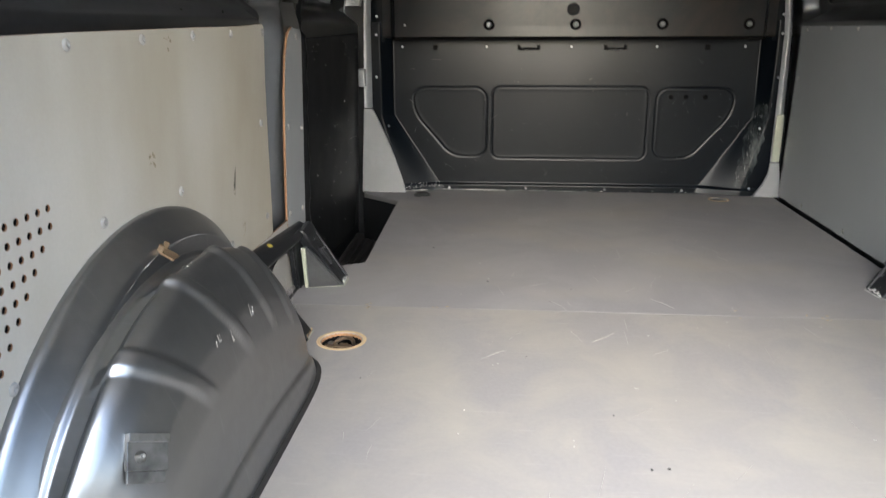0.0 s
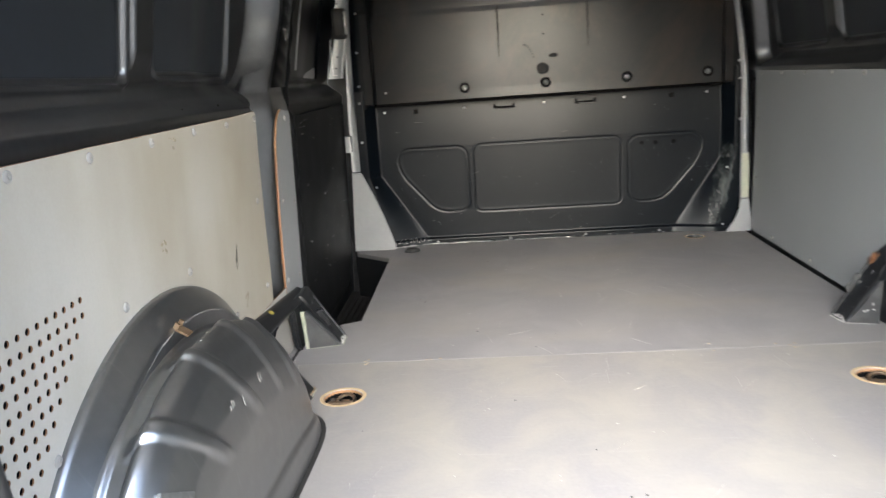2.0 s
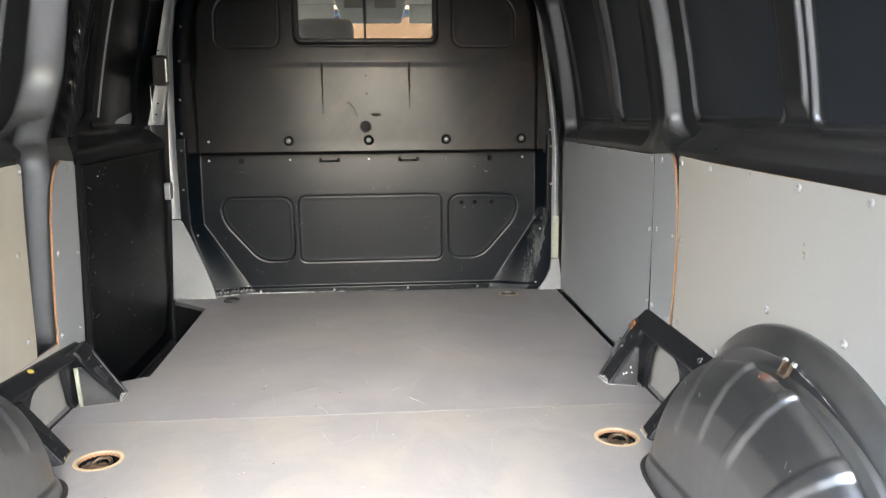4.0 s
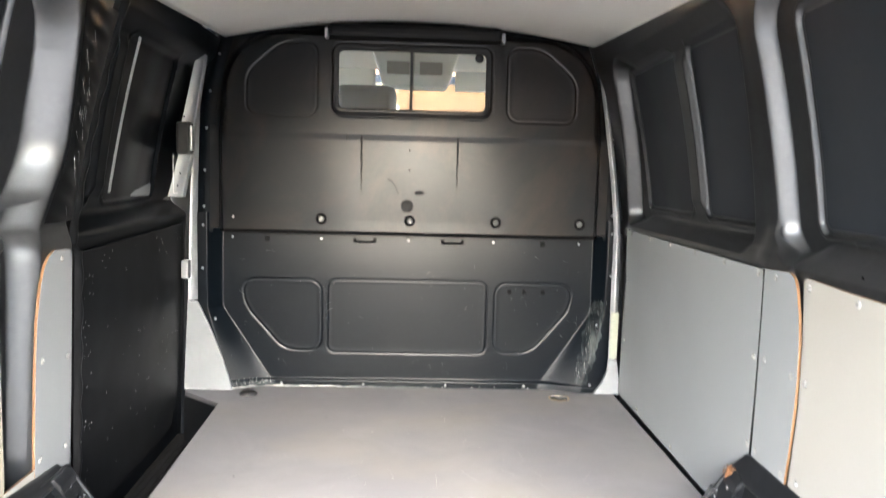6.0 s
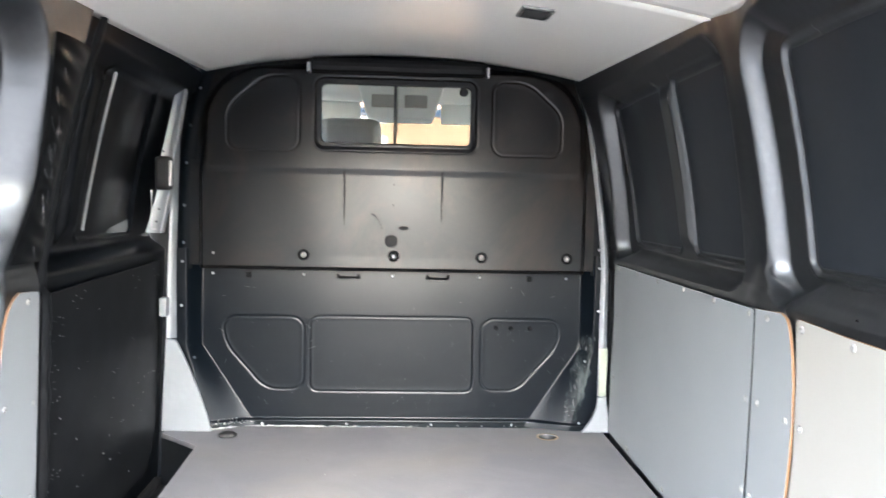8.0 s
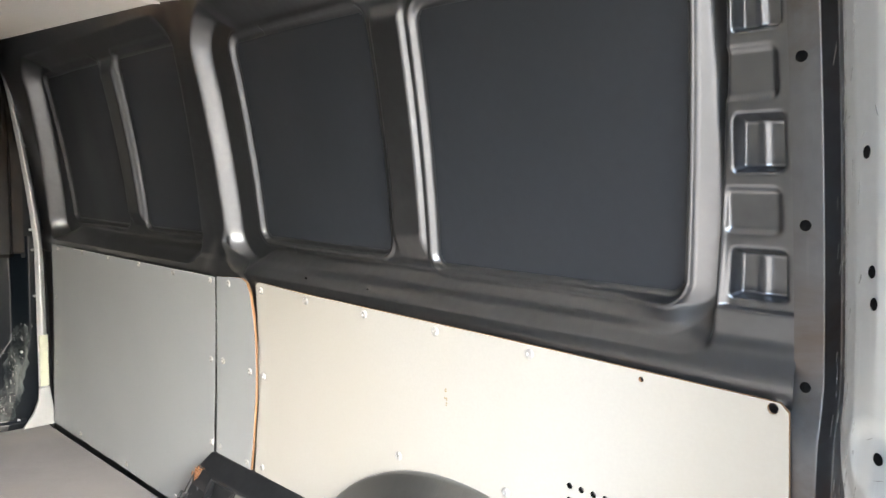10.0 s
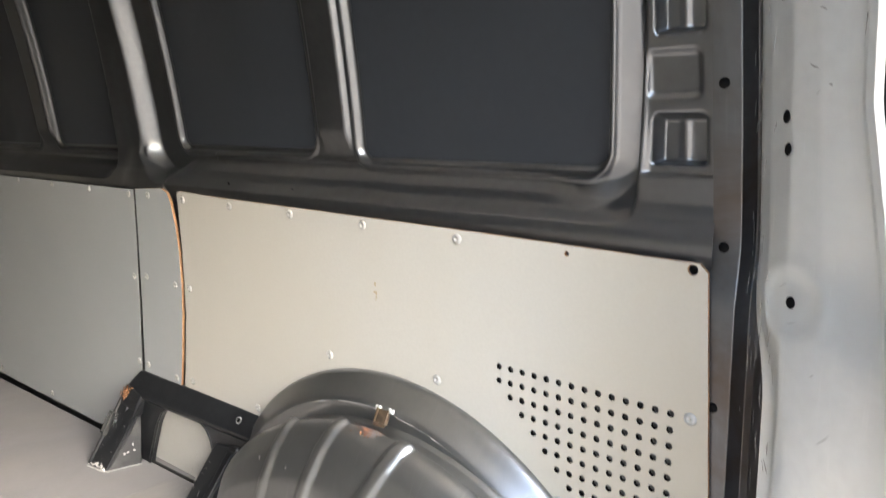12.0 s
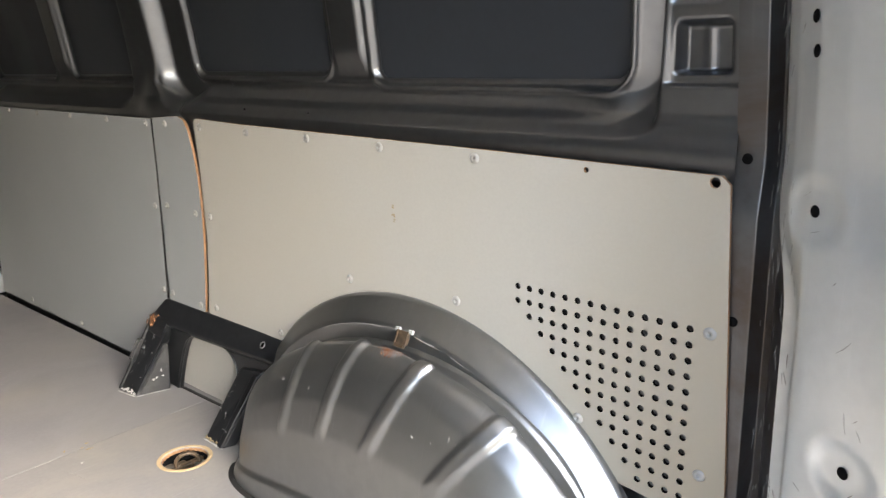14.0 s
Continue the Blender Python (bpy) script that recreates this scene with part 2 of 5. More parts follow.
DARKGLASS = material("curtained_window", (0.42, 0.40, 0.36), 0.5, 0.0, 0.1, spec=0.1)
glass = bpy.data.materials.new("clear_glass")
glass.use_nodes = True
gp = glass.node_tree.nodes["Principled BSDF"]
gp.inputs["Transmission Weight"].default_value, gp.inputs["Roughness"].default_value = 1.0, 0.02
gp.inputs["IOR"].default_value, gp.inputs["Base Color"].default_value = 1.12, (0.72, 0.73, 0.69, 1)

tinted = glass.copy()
tinted.name = "tinted_windscreen_glass"
tinted.node_tree.nodes["Principled BSDF"].inputs["Base Color"].default_value = (0.25, 0.265, 0.245, 1)


# ---------------------------------------------------------------- builders
def link(name, me, mats, parent=None, smooth=False, label=""):
    ob = new(name, me)
    for mm in mats if isinstance(mats, (list, tuple)) else [mats]:
        me.materials.append(mm)
    if smooth:
        me.polygons.foreach_set("use_smooth", [True] * len(me.polygons))
    if parent is not None:
        ob.parent = parent
    if label:
        tagged(ob, label)
    return ob


def part(name, bm, mat, parent=None, label="", smooth=False):
    me = bpy.data.meshes.new(name)
    bm.normal_update()
    bm.to_mesh(me)
    bm.free()
    return link(name, me, mat, parent, smooth, label)


def thing(name, at, label, category, group="", kind=""):
    ob = new(name)
    ob.empty_display_size = 0.05
    ob.location = at
    return tagged(ob, label, category, group, kind)


def hold(parent, ob):
    """Puts ob under parent and keeps it where it stands."""
    ob.parent = parent
    ob.matrix_parent_inverse = Matrix.Translation(-parent.location)
    return ob


def sheet(name, us, vs, f, mat, parent=None, keep=None, label="", smooth=True, flip=False):
    """A grid of points f(U, V) -> X, Y, Z; keep(U, V) drops faces."""
    U, V = np.meshgrid(us, vs, indexing="ij")
    X, Y, Z = f(U, V)
    nu, nv = U.shape
    pts = np.stack([X, Y, Z], -1).reshape(-1, 3)
    i = np.arange(nu * nv).reshape(nu, nv)
    quads = np.stack([i[:-1, :-1], i[1:, :-1], i[1:, 1:], i[:-1, 1:]], -1).reshape(-1, 4)
    if keep is not None:
        uc = 0.25 * (U[:-1, :-1] + U[1:, :-1] + U[1:, 1:] + U[:-1, 1:])
        vc = 0.25 * (V[:-1, :-1] + V[1:, :-1] + V[1:, 1:] + V[:-1, 1:])
        quads = quads[keep(uc, vc).ravel()]
    if flip:
        quads = quads[:, ::-1]
    used, inv = np.unique(quads, return_inverse=True)
    me = bpy.data.meshes.new(name)
    me.from_pydata(pts[used].tolist(), [], inv.reshape(-1, 4).tolist())
    me.update()
    return link(name, me, mat, parent, smooth, label)


def plate(name, outline, holes, place, thick, mats, parent=None, label="", edge=0.0008):
    """A board cut to an outline with holes, of real thickness, laid by place(u, v, w); its cut edges take the second material."""
    cu = bpy.data.curves.new(name, "CURVE")
    cu.dimensions, cu.fill_mode = "2D", "BOTH"
    cu.extrude, cu.bevel_depth, cu.bevel_resolution = thick / 2 - edge, edge, 1
    for ring in [outline] + list(holes):
        sp = cu.splines.new("POLY")
        sp.points.add(len(ring) - 1)
        for k, (u, v) in enumerate(ring):
            sp.points[k].co = (u, v, 0, 1)
        sp.use_cyclic_u = True
    tmp = new("tmp", cu)
    me = bpy.data.meshes.new_from_object(tmp.evaluated_get(bpy.context.evaluated_depsgraph_get()))
    bpy.data.objects.remove(tmp)
    bpy.data.curves.remove(cu)
    me.name = name
    me.materials.clear()
    side = [abs(p.normal.z) < 0.9 for p in me.polygons]
    for v in me.vertices:
        v.co = place(*v.co)
    ob = link(name, me, mats, parent, False, label)
    if isinstance(mats, (list, tuple)) and len(mats) > 1:
        for p, s in zip(me.polygons, side):
            p.material_index = 1 if s else 0
    bm = bmesh.new()
    bm.from_mesh(me)
    bmesh.ops.recalc_face_normals(bm, faces=bm.faces)
    bm.to_mesh(me)
    bm.free()
    return ob


def circle(u, v, r, n=12):
    return [(u + r * math.cos(2 * math.pi * k / n), v + r * math.sin(2 * math.pi * k / n)) for k in range(n)]


def rounded(u0, v0, u1, v1, r, n=5):
    out = []
    for cu, cv, a in ((u1 - r, v1 - r, 0), (u0 + r, v1 - r, 90), (u0 + r, v0 + r, 180), (u1 - r, v0 + r, 270)):
        out += [(cu + r * math.cos(radians(a + 90 * k / n)), cv + r * math.sin(radians(a + 90 * k / n))) for k in range(n + 1)]
    return out


def box(bm, x0, y0, z0, x1, y1, z1, bevel=0.0, m=None):
    r = bmesh.ops.create_cube(bm, size=1.0)
    vs = r["verts"]
    for v in vs:
        v.co = Vector((x0 + (v.co.x + 0.5) * (x1 - x0), y0 + (v.co.y + 0.5) * (y1 - y0), z0 + (v.co.z + 0.5) * (z1 - z0)))
    if bevel:
        es = list({e for v in vs for e in v.link_edges})
        vs = bmesh.ops.bevel(bm, geom=es, offset=bevel, segments=2, affect="EDGES", profile=0.6)["verts"]
    if m is not None:
        bmesh.ops.transform(bm, matrix=m, verts=vs)
    return bm


def boxed(name, x0, y0, z0, x1, y1, z1, mat, parent=None, bevel=0.003, label=""):
    return part(name, box(bmesh.new(), x0, y0, z0, x1, y1, z1, bevel), mat, parent, label)


def hull(name, pts, mat, parent=None, bevel=0.0, label=""):
    """The convex solid round some corners."""
    bm = bmesh.new()
    for p in pts:
        bm.verts.new(p)
    res = bmesh.ops.convex_hull(bm, input=bm.verts)
    bmesh.ops.delete(bm, geom=[g for g in res["geom_interior"] if isinstance(g, bmesh.types.BMVert)], context="VERTS")
    bmesh.ops.dissolve_limit(bm, angle_limit=0.02, verts=bm.verts, edges=bm.edges)
    if bevel:
        bmesh.ops.bevel(bm, geom=list(bm.edges), offset=bevel, segments=2, affect="EDGES", profile=0.6)
    bmesh.ops.recalc_face_normals(bm, faces=bm.faces)
    return part(name, bm, mat, parent, label)


def lathe(profile, n=14):
    """A solid of revolution about z from (radius, height) pairs."""
    bm = bmesh.new()
    rings = []
    for r, h in profile:
        rings.append([bm.verts.new((r * math.cos(2 * math.pi * k / n), r * math.sin(2 * math.pi * k / n), h)) for k in range(n)] if r > 1e-6
                     else [bm.verts.new((0, 0, h))])
    for a, b in zip(rings, rings[1:]):
        for k in range(n):
            k2 = (k + 1) % n
            if len(a) == 1:
                bm.faces.new((a[0], b[k], b[k2]))
            elif len(b) == 1:
                bm.faces.new((a[k], a[k2], b[0]))
            else:
                bm.faces.new((a[k], a[k2], b[k2], b[k]))
    bmesh.ops.recalc_face_normals(bm, faces=bm.faces)
    return bm


def mesh_of(bm, name, mat):
    me = bpy.data.meshes.new(name)
    bm.to_mesh(me)
    bm.free()
    me.materials.append(mat)
    me.polygons.foreach_set("use_smooth", [True] * len(me.polygons))
    return me


def facing(p, n, spin=0.0):
    """A pose at p whose z axis points along n."""
    return Matrix.Translation(p) @ Vector(n).to_track_quat("Z", "Y").to_matrix().to_4x4() @ pose(0, 0, 0, 0, 0, spin)


def stick(name, me, parent, p, n, label=""):
    ob = new(name, me)
    ob.matrix_world = facing(p, n)
    if parent is not None:
        hold(parent, ob)
    if label:
        tagged(ob, label)
    return ob


def S(t):
    t = np.clip(t, 0, 1)
    return t * t * (3 - 2 * t)


def rbox(u, v, u0, v0, u1, v1, r):
    """Signed distance to a rounded rectangle, minus inside."""
    a = np.abs(u - (u0 + u1) / 2) - (u1 - u0) / 2 + r
    b = np.abs(v - (v0 + v1) / 2) - (v1 - v0) / 2 + r
    return np.hypot(np.maximum(a, 0), np.maximum(b, 0)) + np.minimum(np.maximum(a, b), 0) - r


def flecks(name, parent, n, pick, normal, size, mat, seed, label=""):
    """Many small uneven chips lying on a surface; pick(rng) gives a place."""
    rng = random.Random(seed)
    bm = bmesh.new()
    for _ in range(n):
        m = facing(pick(rng), normal, rng.uniform(0, 360))
        k, a, b = rng.randint(4, 6), size * rng.uniform(0.3, 1.0), size * rng.uniform(0.15, 0.6)
        top = [bm.verts.new(m @ Vector((a * math.cos(6.283 * i / k) * rng.uniform(0.6, 1.2), b * math.sin(6.283 * i / k) * rng.uniform(0.6, 1.2), 0.0006))) for i in range(k)]
        low = [bm.verts.new(v.co - m.to_3x3() @ Vector((0, 0, 0.0012))) for v in top]
        bm.faces.new(top)
        for i in range(k):
            bm.faces.new((top[i], low[i], low[(i + 1) % k], top[(i + 1) % k]))
    return tagged(hold(parent, part(name, bm, mat, None, label)), kind="stuff")


CAP = mesh_of(lathe([(0, 0.0008), (0.0022, 0.0010), (0.0026, 0.0034), (0.0052, 0.0034), (0.0076, 0.0020), (0.0087, 0.0)], 16), "screw_cap", SCREW)
PIN = mesh_of(lathe([(0, 0.002), (0.0018, 0.002), (0.0022, 0.0032), (0.0042, 0.003), (0.0052, 0.0012), (0.0054, 0.0)], 12), "screw", ZINC)
WASHER = mesh_of(lathe([(0.0125, 0.0), (0.0125, 0.0014), (0.0190, 0.0030), (0.0212, 0.0018), (0.0216, 0.0)], 24), "washer", HOLE)
BOLT = mesh_of(lathe([(0, 0.0042), (0.0034, 0.0042), (0.0040, 0.0064), (0.0066, 0.0060), (0.0074, 0.0030), (0.0112, 0.0026), (0.0118, 0.0)], 18), "bolt", STEEL)
BORE = mesh_of(lathe([(0, 0.0006), (0.0062, 0.0006), (0.0066, 0.0)], 14), "drilled_hole", HOLE)
TINY = mesh_of(lathe([(0, 0.0006), (0.0034, 0.0006), (0.0038, 0.0)], 10), "drilled_hole_small", HOLE)
# ---------------------------------------------------------------- the van's plan
# x to the right, y from the rear sill to the cab, z up from the load floor.
def xw(y, z):
    """Half width at the lining boards below the belt line."""
    return 0.806 + 0.0165 * y - 0.03 * (z - 0.3)


def xf(y, z):
    """Half width of the inner frame above the belt line; it leans in towards the roof."""
    d = z - 0.70
    return 0.828 - 0.15 * d - 0.16 * d * d + 0.0165 * (y - 1)


def zr(x, y):
    """Height of the roof lining: arched across, falling to the rear."""
    return 1.435 - 0.15 * x * x - 0.045 * (2.58 - y)


ARCH_Y, ARCH_Z, ARCH_R = 0.53, -0.10, 0.498


def ramp(t):
    """A straight slope from 0 to 1 with its ends eased a little."""
    t = np.clip(t, 0, 1)
    return 0.72 * t + 0.28 * t * t * (3 - 2 * t)


def smax(a, b, k):
    h = np.clip(0.5 + 0.5 * (a - b) / k, 0, 1)
    return b + (a - b) * h + k * h * (1 - h)


def ridge(u, half):
    return ramp(1 - np.abs(u) / half)


def panel_step(p, deep):
    """A pressed panel: a raised bead round its edge, then the step down."""
    return deep * S(-p / 0.0055) - 0.0042 * np.exp(-((p - 0.005) / 0.0042) ** 2)


REAR_PANELS = ((0.76, 1.243, 0.765, 1.222), (0.150, 0.650, 0.752, 1.205))
POCKETS = ((0.770, 0.836), (0.927, 0.996), (1.085, 1.150))
FRONT_PANELS = ((1.475, 1.862), (1.965, 2.462))


def divider(u, back, ahead):
    """A flat ridge with a steep rear face and a softer front one."""
    return np.minimum(ramp((u + 0.048) / back), ramp((0.048 - u) / ahead))


def side_depth(Y, Z, left, door=False):
    """How far the pressed sheet lies outside the inner frame at each place."""
    Yl = Y + 0.08 * (Z - 0.76)
    d = np.zeros_like(Y)
    if not door:
        up = np.maximum(Z - 0.86, 0)
        if left:
            crest = 1.47 - 0.6 * up ** 1.8 - 0.095 * S((0.94 - Z) / 0.32)
            foot = crest - 0.056 + 0.25 * up ** 1.8
            base, deep = 0.0, 0.082
        else:
            crest = 1.352 - 0.08 * (Z - 0.76)
            foot = crest - 0.026
            base, deep = 0.018 * S((Z - 0.70) / 0.08), 0.056
        foot = np.minimum(foot, crest - (0.034 if left else 0.026))
        run = crest - foot
        edge = rbox(Yl, Z, 0.085, 0.690, 1.35, 1.285, 0.10)
        base = base * S((Y - 1.15) / 0.12)
        floor_d = 0.044 + (deep - 0.044) * S((Y - 0.95) / 0.25)
        inside = -rbox(Y, Z, 0.045 - 0.08 * (Z - 0.76), 0.690, crest, 1.285, 0.130 if left else 0.105)
        win = base + (floor_d - base) * ramp(inside / (run + (0.060 - run) * S((crest - 0.06 - Y) / 0.12)))
        if left:
            win = np.maximum(win, 0.064 * ramp((crest - Y) / run) * S((Y - 1.275) / 0.035) * S((0.95 - Z) / 0.20))
        win = win * S((Yl - 0.095) / 0.008)
        # rim along the rear edge, falling away to the post
        p = rbox(Yl, Z, 0.150, 0.752, 0.650, 1.205, 0.035)
        win = win - 0.021 * np.clip(1 - p / 0.046, 0, 1) * S((p + 0.002) / 0.007) * S((0.27 - Yl) / 0.12)
        d += np.where(Y < crest, win, base * np.exp(-(np.maximum(Y - crest, 0) / 0.07) ** 4))
        d -= 0.004 * np.exp(-((edge + 0.066) / 0.006) ** 2) * (Yl < 1.1)
        for y0, y1, z0, z1 in REAR_PANELS:
            d += panel_step(rbox(Yl, Z, y0, z0, y1 + (0.05 if left and y1 > 1 else 0), z1, 0.035), 0.009)
        d -= 0.013 * divider(Yl - 0.708, 0.009, 0.020) * S((Z - 0.765) / 0.05) * S((1.225 - Z) / 0.05)
        if not left:
            # crease that sweeps from the pillar's edge into the joint between the boards
            sweep = 1.350 - 0.08 * (Z - 0.76) - 0.150 * S((0.765 - Z) / 0.115)
            d += 0.006 * np.exp(-((Y - sweep) / 0.005) ** 2) * S((0.80 - Z) / 0.05) - 0.005 * S((Y - sweep) / 0.006) * S((0.80 - Z) / 0.05) * S((1.40 - Y) / 0.05)
        # rear corner post with its pressed openings
        Yp = Y + 0.08 * S(Y / 0.1) * (Z - 0.76)
        post = S((0.10 - Y) / 0.02) * S((Z - 0.757) / 0.006)
        d += 0.010 * post
        for z0, z1 in POCKETS:
            q = rbox(Yp, Z, 0.008, z0, 0.082, z1, 0.008)
            d += (0.024 - 0.004 * ridge(Yp - 0.045, 0.010)) * S(-q / 0.008)
        for z0, z1 in ((0.852, 0.912), (1.010, 1.072)):
            d += 0.006 * S(-rbox(Y, Z, 0.012, z0, 0.085, z1, 0.012) / 0.008)
    if door or not left:
        Yf = Y + 0.14 * (Z - 0.76)
        crest = (2.95 if door else 2.545) - 0.30 * (Z - 0.864)
        inside = -rbox(Y, Z, 1.440 - 0.14 * (Z - 0.76), 0.690, crest, 1.290, 0.080)
        d += (0.044 + 0.010 * S((Y - 2.1) / 0.2)) * ramp(inside / (0.026 + 0.024 * S((crest - 0.06 - Y) / 0.12)))
        for y0, y1 in FRONT_PANELS:
            d += panel_step(rbox(Yf, Z, y0, 0.760, y1, 1.245, 0.032), 0.009)
        d -= 0.014 * divider(Yf - 1.914, 0.008, 0.020) * S((Z - 0.765) / 0.05) * S((1.245 - Z) / 0.05)
    # soft ledges along the belt rail
    d -= 0.005 * S((0.726 - Z) / 0.018) + 0.011 * S((0.712 - Z) / 0.040)
    return d


def sheared(U, Z):
    """Length along the van for a grid whose lines lean like the window edges."""
    lean = (0.08 * S(U / 0.1) + 0.06 * S((U - 1.30) / 0.12)) * (1 - S((U - 2.48) / 0.1))
    return U - lean * np.clip(Z - 0.76, -0.05, 0.6) * S((Z - 0.66) / 0.05)


def rear_infill(k, left):
    y0, y1, z0, z1 = REAR_PANELS[k]
    y1 = y1 + (0.05 if left and k == 0 else 0)
    return lambda U, Z: rbox(U, Z, y0, z0, y1, z1, 0.035) < -0.0125


def front_infill(k):
    y0, y1 = FRONT_PANELS[k]
    return lambda U, Z: rbox(U, Z, y0, 0.760, y1, 1.245, 0.032) < -0.0125


def with_infills(name, infills, ys, zs, f, mat, parent=None, flip=False):
    """A pressed side sheet and, under it, the black window infills that fill its openings."""
    ob = sheet(name, ys, zs, f, mat, parent, flip=flip, keep=lambda U, V: ~np.any([q(U, V) for q in infills], axis=0))
    for q in infills:
        sheet("window_infill", ys, zs, f, INFILL, ob, flip=flip, keep=q, label="smooth black painted window infill")
    return ob


def side_sheet(left):
    sg = -1 if left else 1

    def f(U, Z):
        Y = sheared(U, Z)
        low = xw(Y, Z) + 0.016
        up = xf(Y, Z) + side_depth(Y, Z, left)
        b = S((Z - 0.636) / 0.012)
        if left:
            near = S((Y - 1.20) / 0.02)
            b = b * (1 - near) + S((Z - 0.64) / 0.10) * near
            face = 0.056 * (1 - ramp((Y - 1.330) / 0.045)) - 0.002
            low = np.where(Y > 1.60, low, low + (xw(Y, Z) + face - low) * S((Y - 1.185) / 0.012))
        X = low * (1 - b) + up * b
        if left:
            X += 0.03 * S((Y - 1.535) / 0.012)
        else:
            X -= 0.006 * np.exp(-((Y + 0.08 * (Z - 0.7) - 1.39) / 0.03) ** 2) * S((Z - 0.66) / 0.05)
        return sg * X, Y, Z

    end = 1.60 if left else 2.66
    name = "wall_left" if left else "wall_right"
    fills = [rear_infill(0, left), rear_infill(1, left)] + ([] if left else [front_infill(0), front_infill(1)])
    ob = with_infills(name, fills, np.arange(-0.006, end, 0.0032), np.r_[np.arange(-0.30, 0.62, 0.02), np.arange(0.62, 0.80, 0.0022), np.arange(0.80, 1.372, 0.0034)], f, PAINT, flip=not left)
    return tagged(ob, "dark graphite painted pressed steel van side wall", "van wall", kind="structure")


WALL_R, WALL_L = side_sheet(False), side_sheet(True)

# outer skin, roof skin and underbody that close the load space
for sg, nm in ((1, "outer_skin_right"), (-1, "outer_skin_left")):
    def f_out(Y, Z, sg=sg):
        d = Z - 0.55
        return sg * (0.955 - 0.10 * d * np.maximum(d, 0) ** 0.5 - 0.16 * np.maximum(d - 0.25, 0) ** 2 + 0 * Y), Y, Z
    ob = sheet(nm, np.arange(-0.20, 2.72, 0.08), np.arange(-0.36, 1.50, 0.06), f_out, OUTER, flip=sg > 0)
    tagged(ob, "silver grey painted outer body side of the van", "van body", kind="structure")
ob = sheet("roof_skin", np.arange(-0.87, 0.875, 0.058), np.arange(-0.20, 4.0, 0.1),
           lambda X, Y: (X, Y, 1.53 - 0.10 * X * X - 0.05 * np.maximum(2.0 - Y, 0) ** 1.5 * 0.4), OUTER)
tagged(ob, "silver grey painted outer roof of the van", "van roof", kind="structure")
ob = boxed("underbody", -0.94, -0.19, -0.40, 0.94, 2.72, -0.305, HOLE)
tagged(ob, "dark painted steel underbody of the van", "underbody", kind="structure")

# ---------------------------------------------------------------- floor
front = [(-0.862, 2.665), (-0.862, 2.575), (-0.696, 2.430), (-0.672, 1.588), (-0.745, 1.550), (-0.85, 1.545), (-0.842, 1.2262),
         (0.838, 1.2262), (0.836, 1.40), (0.826, 1.44), (0.832, 2.60), (0.838, 2.665)]
rear = [(-0.842, 1.2240), (-0.838, 1.0), (-0.80, 0.6), (-0.80, -0.075), (0.80, -0.075), (0.80, 0.6), (0.838, 1.0), (0.838, 1.2240)]
flat = lambda u, v, w: Vector((u, v, w - 0.009))
FLOOR_T = thing("floor", (0, 1.2, 0), "two grey composite boards with worn tracks and holes for lashing rings", "floor", kind="structure")
for nm, ring, holes in (("floor_board", front, [circle(0.602, 2.55, 0.036, 20), circle(-0.612, 2.55, 0.036, 20)]),
                        ("floor_board", rear, [circle(0.622, 1.015, 0.047, 24), circle(-0.616, 1.004, 0.047, 24)])):
    hold(FLOOR_T, plate(nm, ring, holes, flat, 0.018, [FLOOR, FLOOR] if ring is front else [FLOOR_WORN, FLOOR]))
ob = boxed("floor_pan", -0.68, -0.08, -0.075, 0.87, 2.70, -0.06, HOLE, bevel=0)
tagged(ob, "dark ribbed steel pan under the floor boards", "floor pan", kind="structure")
ob = boxed("floor_pan", -0.87, -0.08, -0.075, -0.681, 1.54, -0.06, HOLE, bevel=0)
tagged(ob, "dark ribbed steel pan under the floor boards", "floor pan", kind="structure")
# thin black strips draw the shadow gap between floor and wall boards
for sg in (1, -1):
    hold(FLOOR_T, boxed("edge_gap", min(sg * 0.8065, sg * 0.814), 1.075, -0.004, max(sg * 0.8065, sg * 0.814), 1.345, 0.003, RUBBER, bevel=0.001, label="black strip standing in for the dark gap along the wall"))

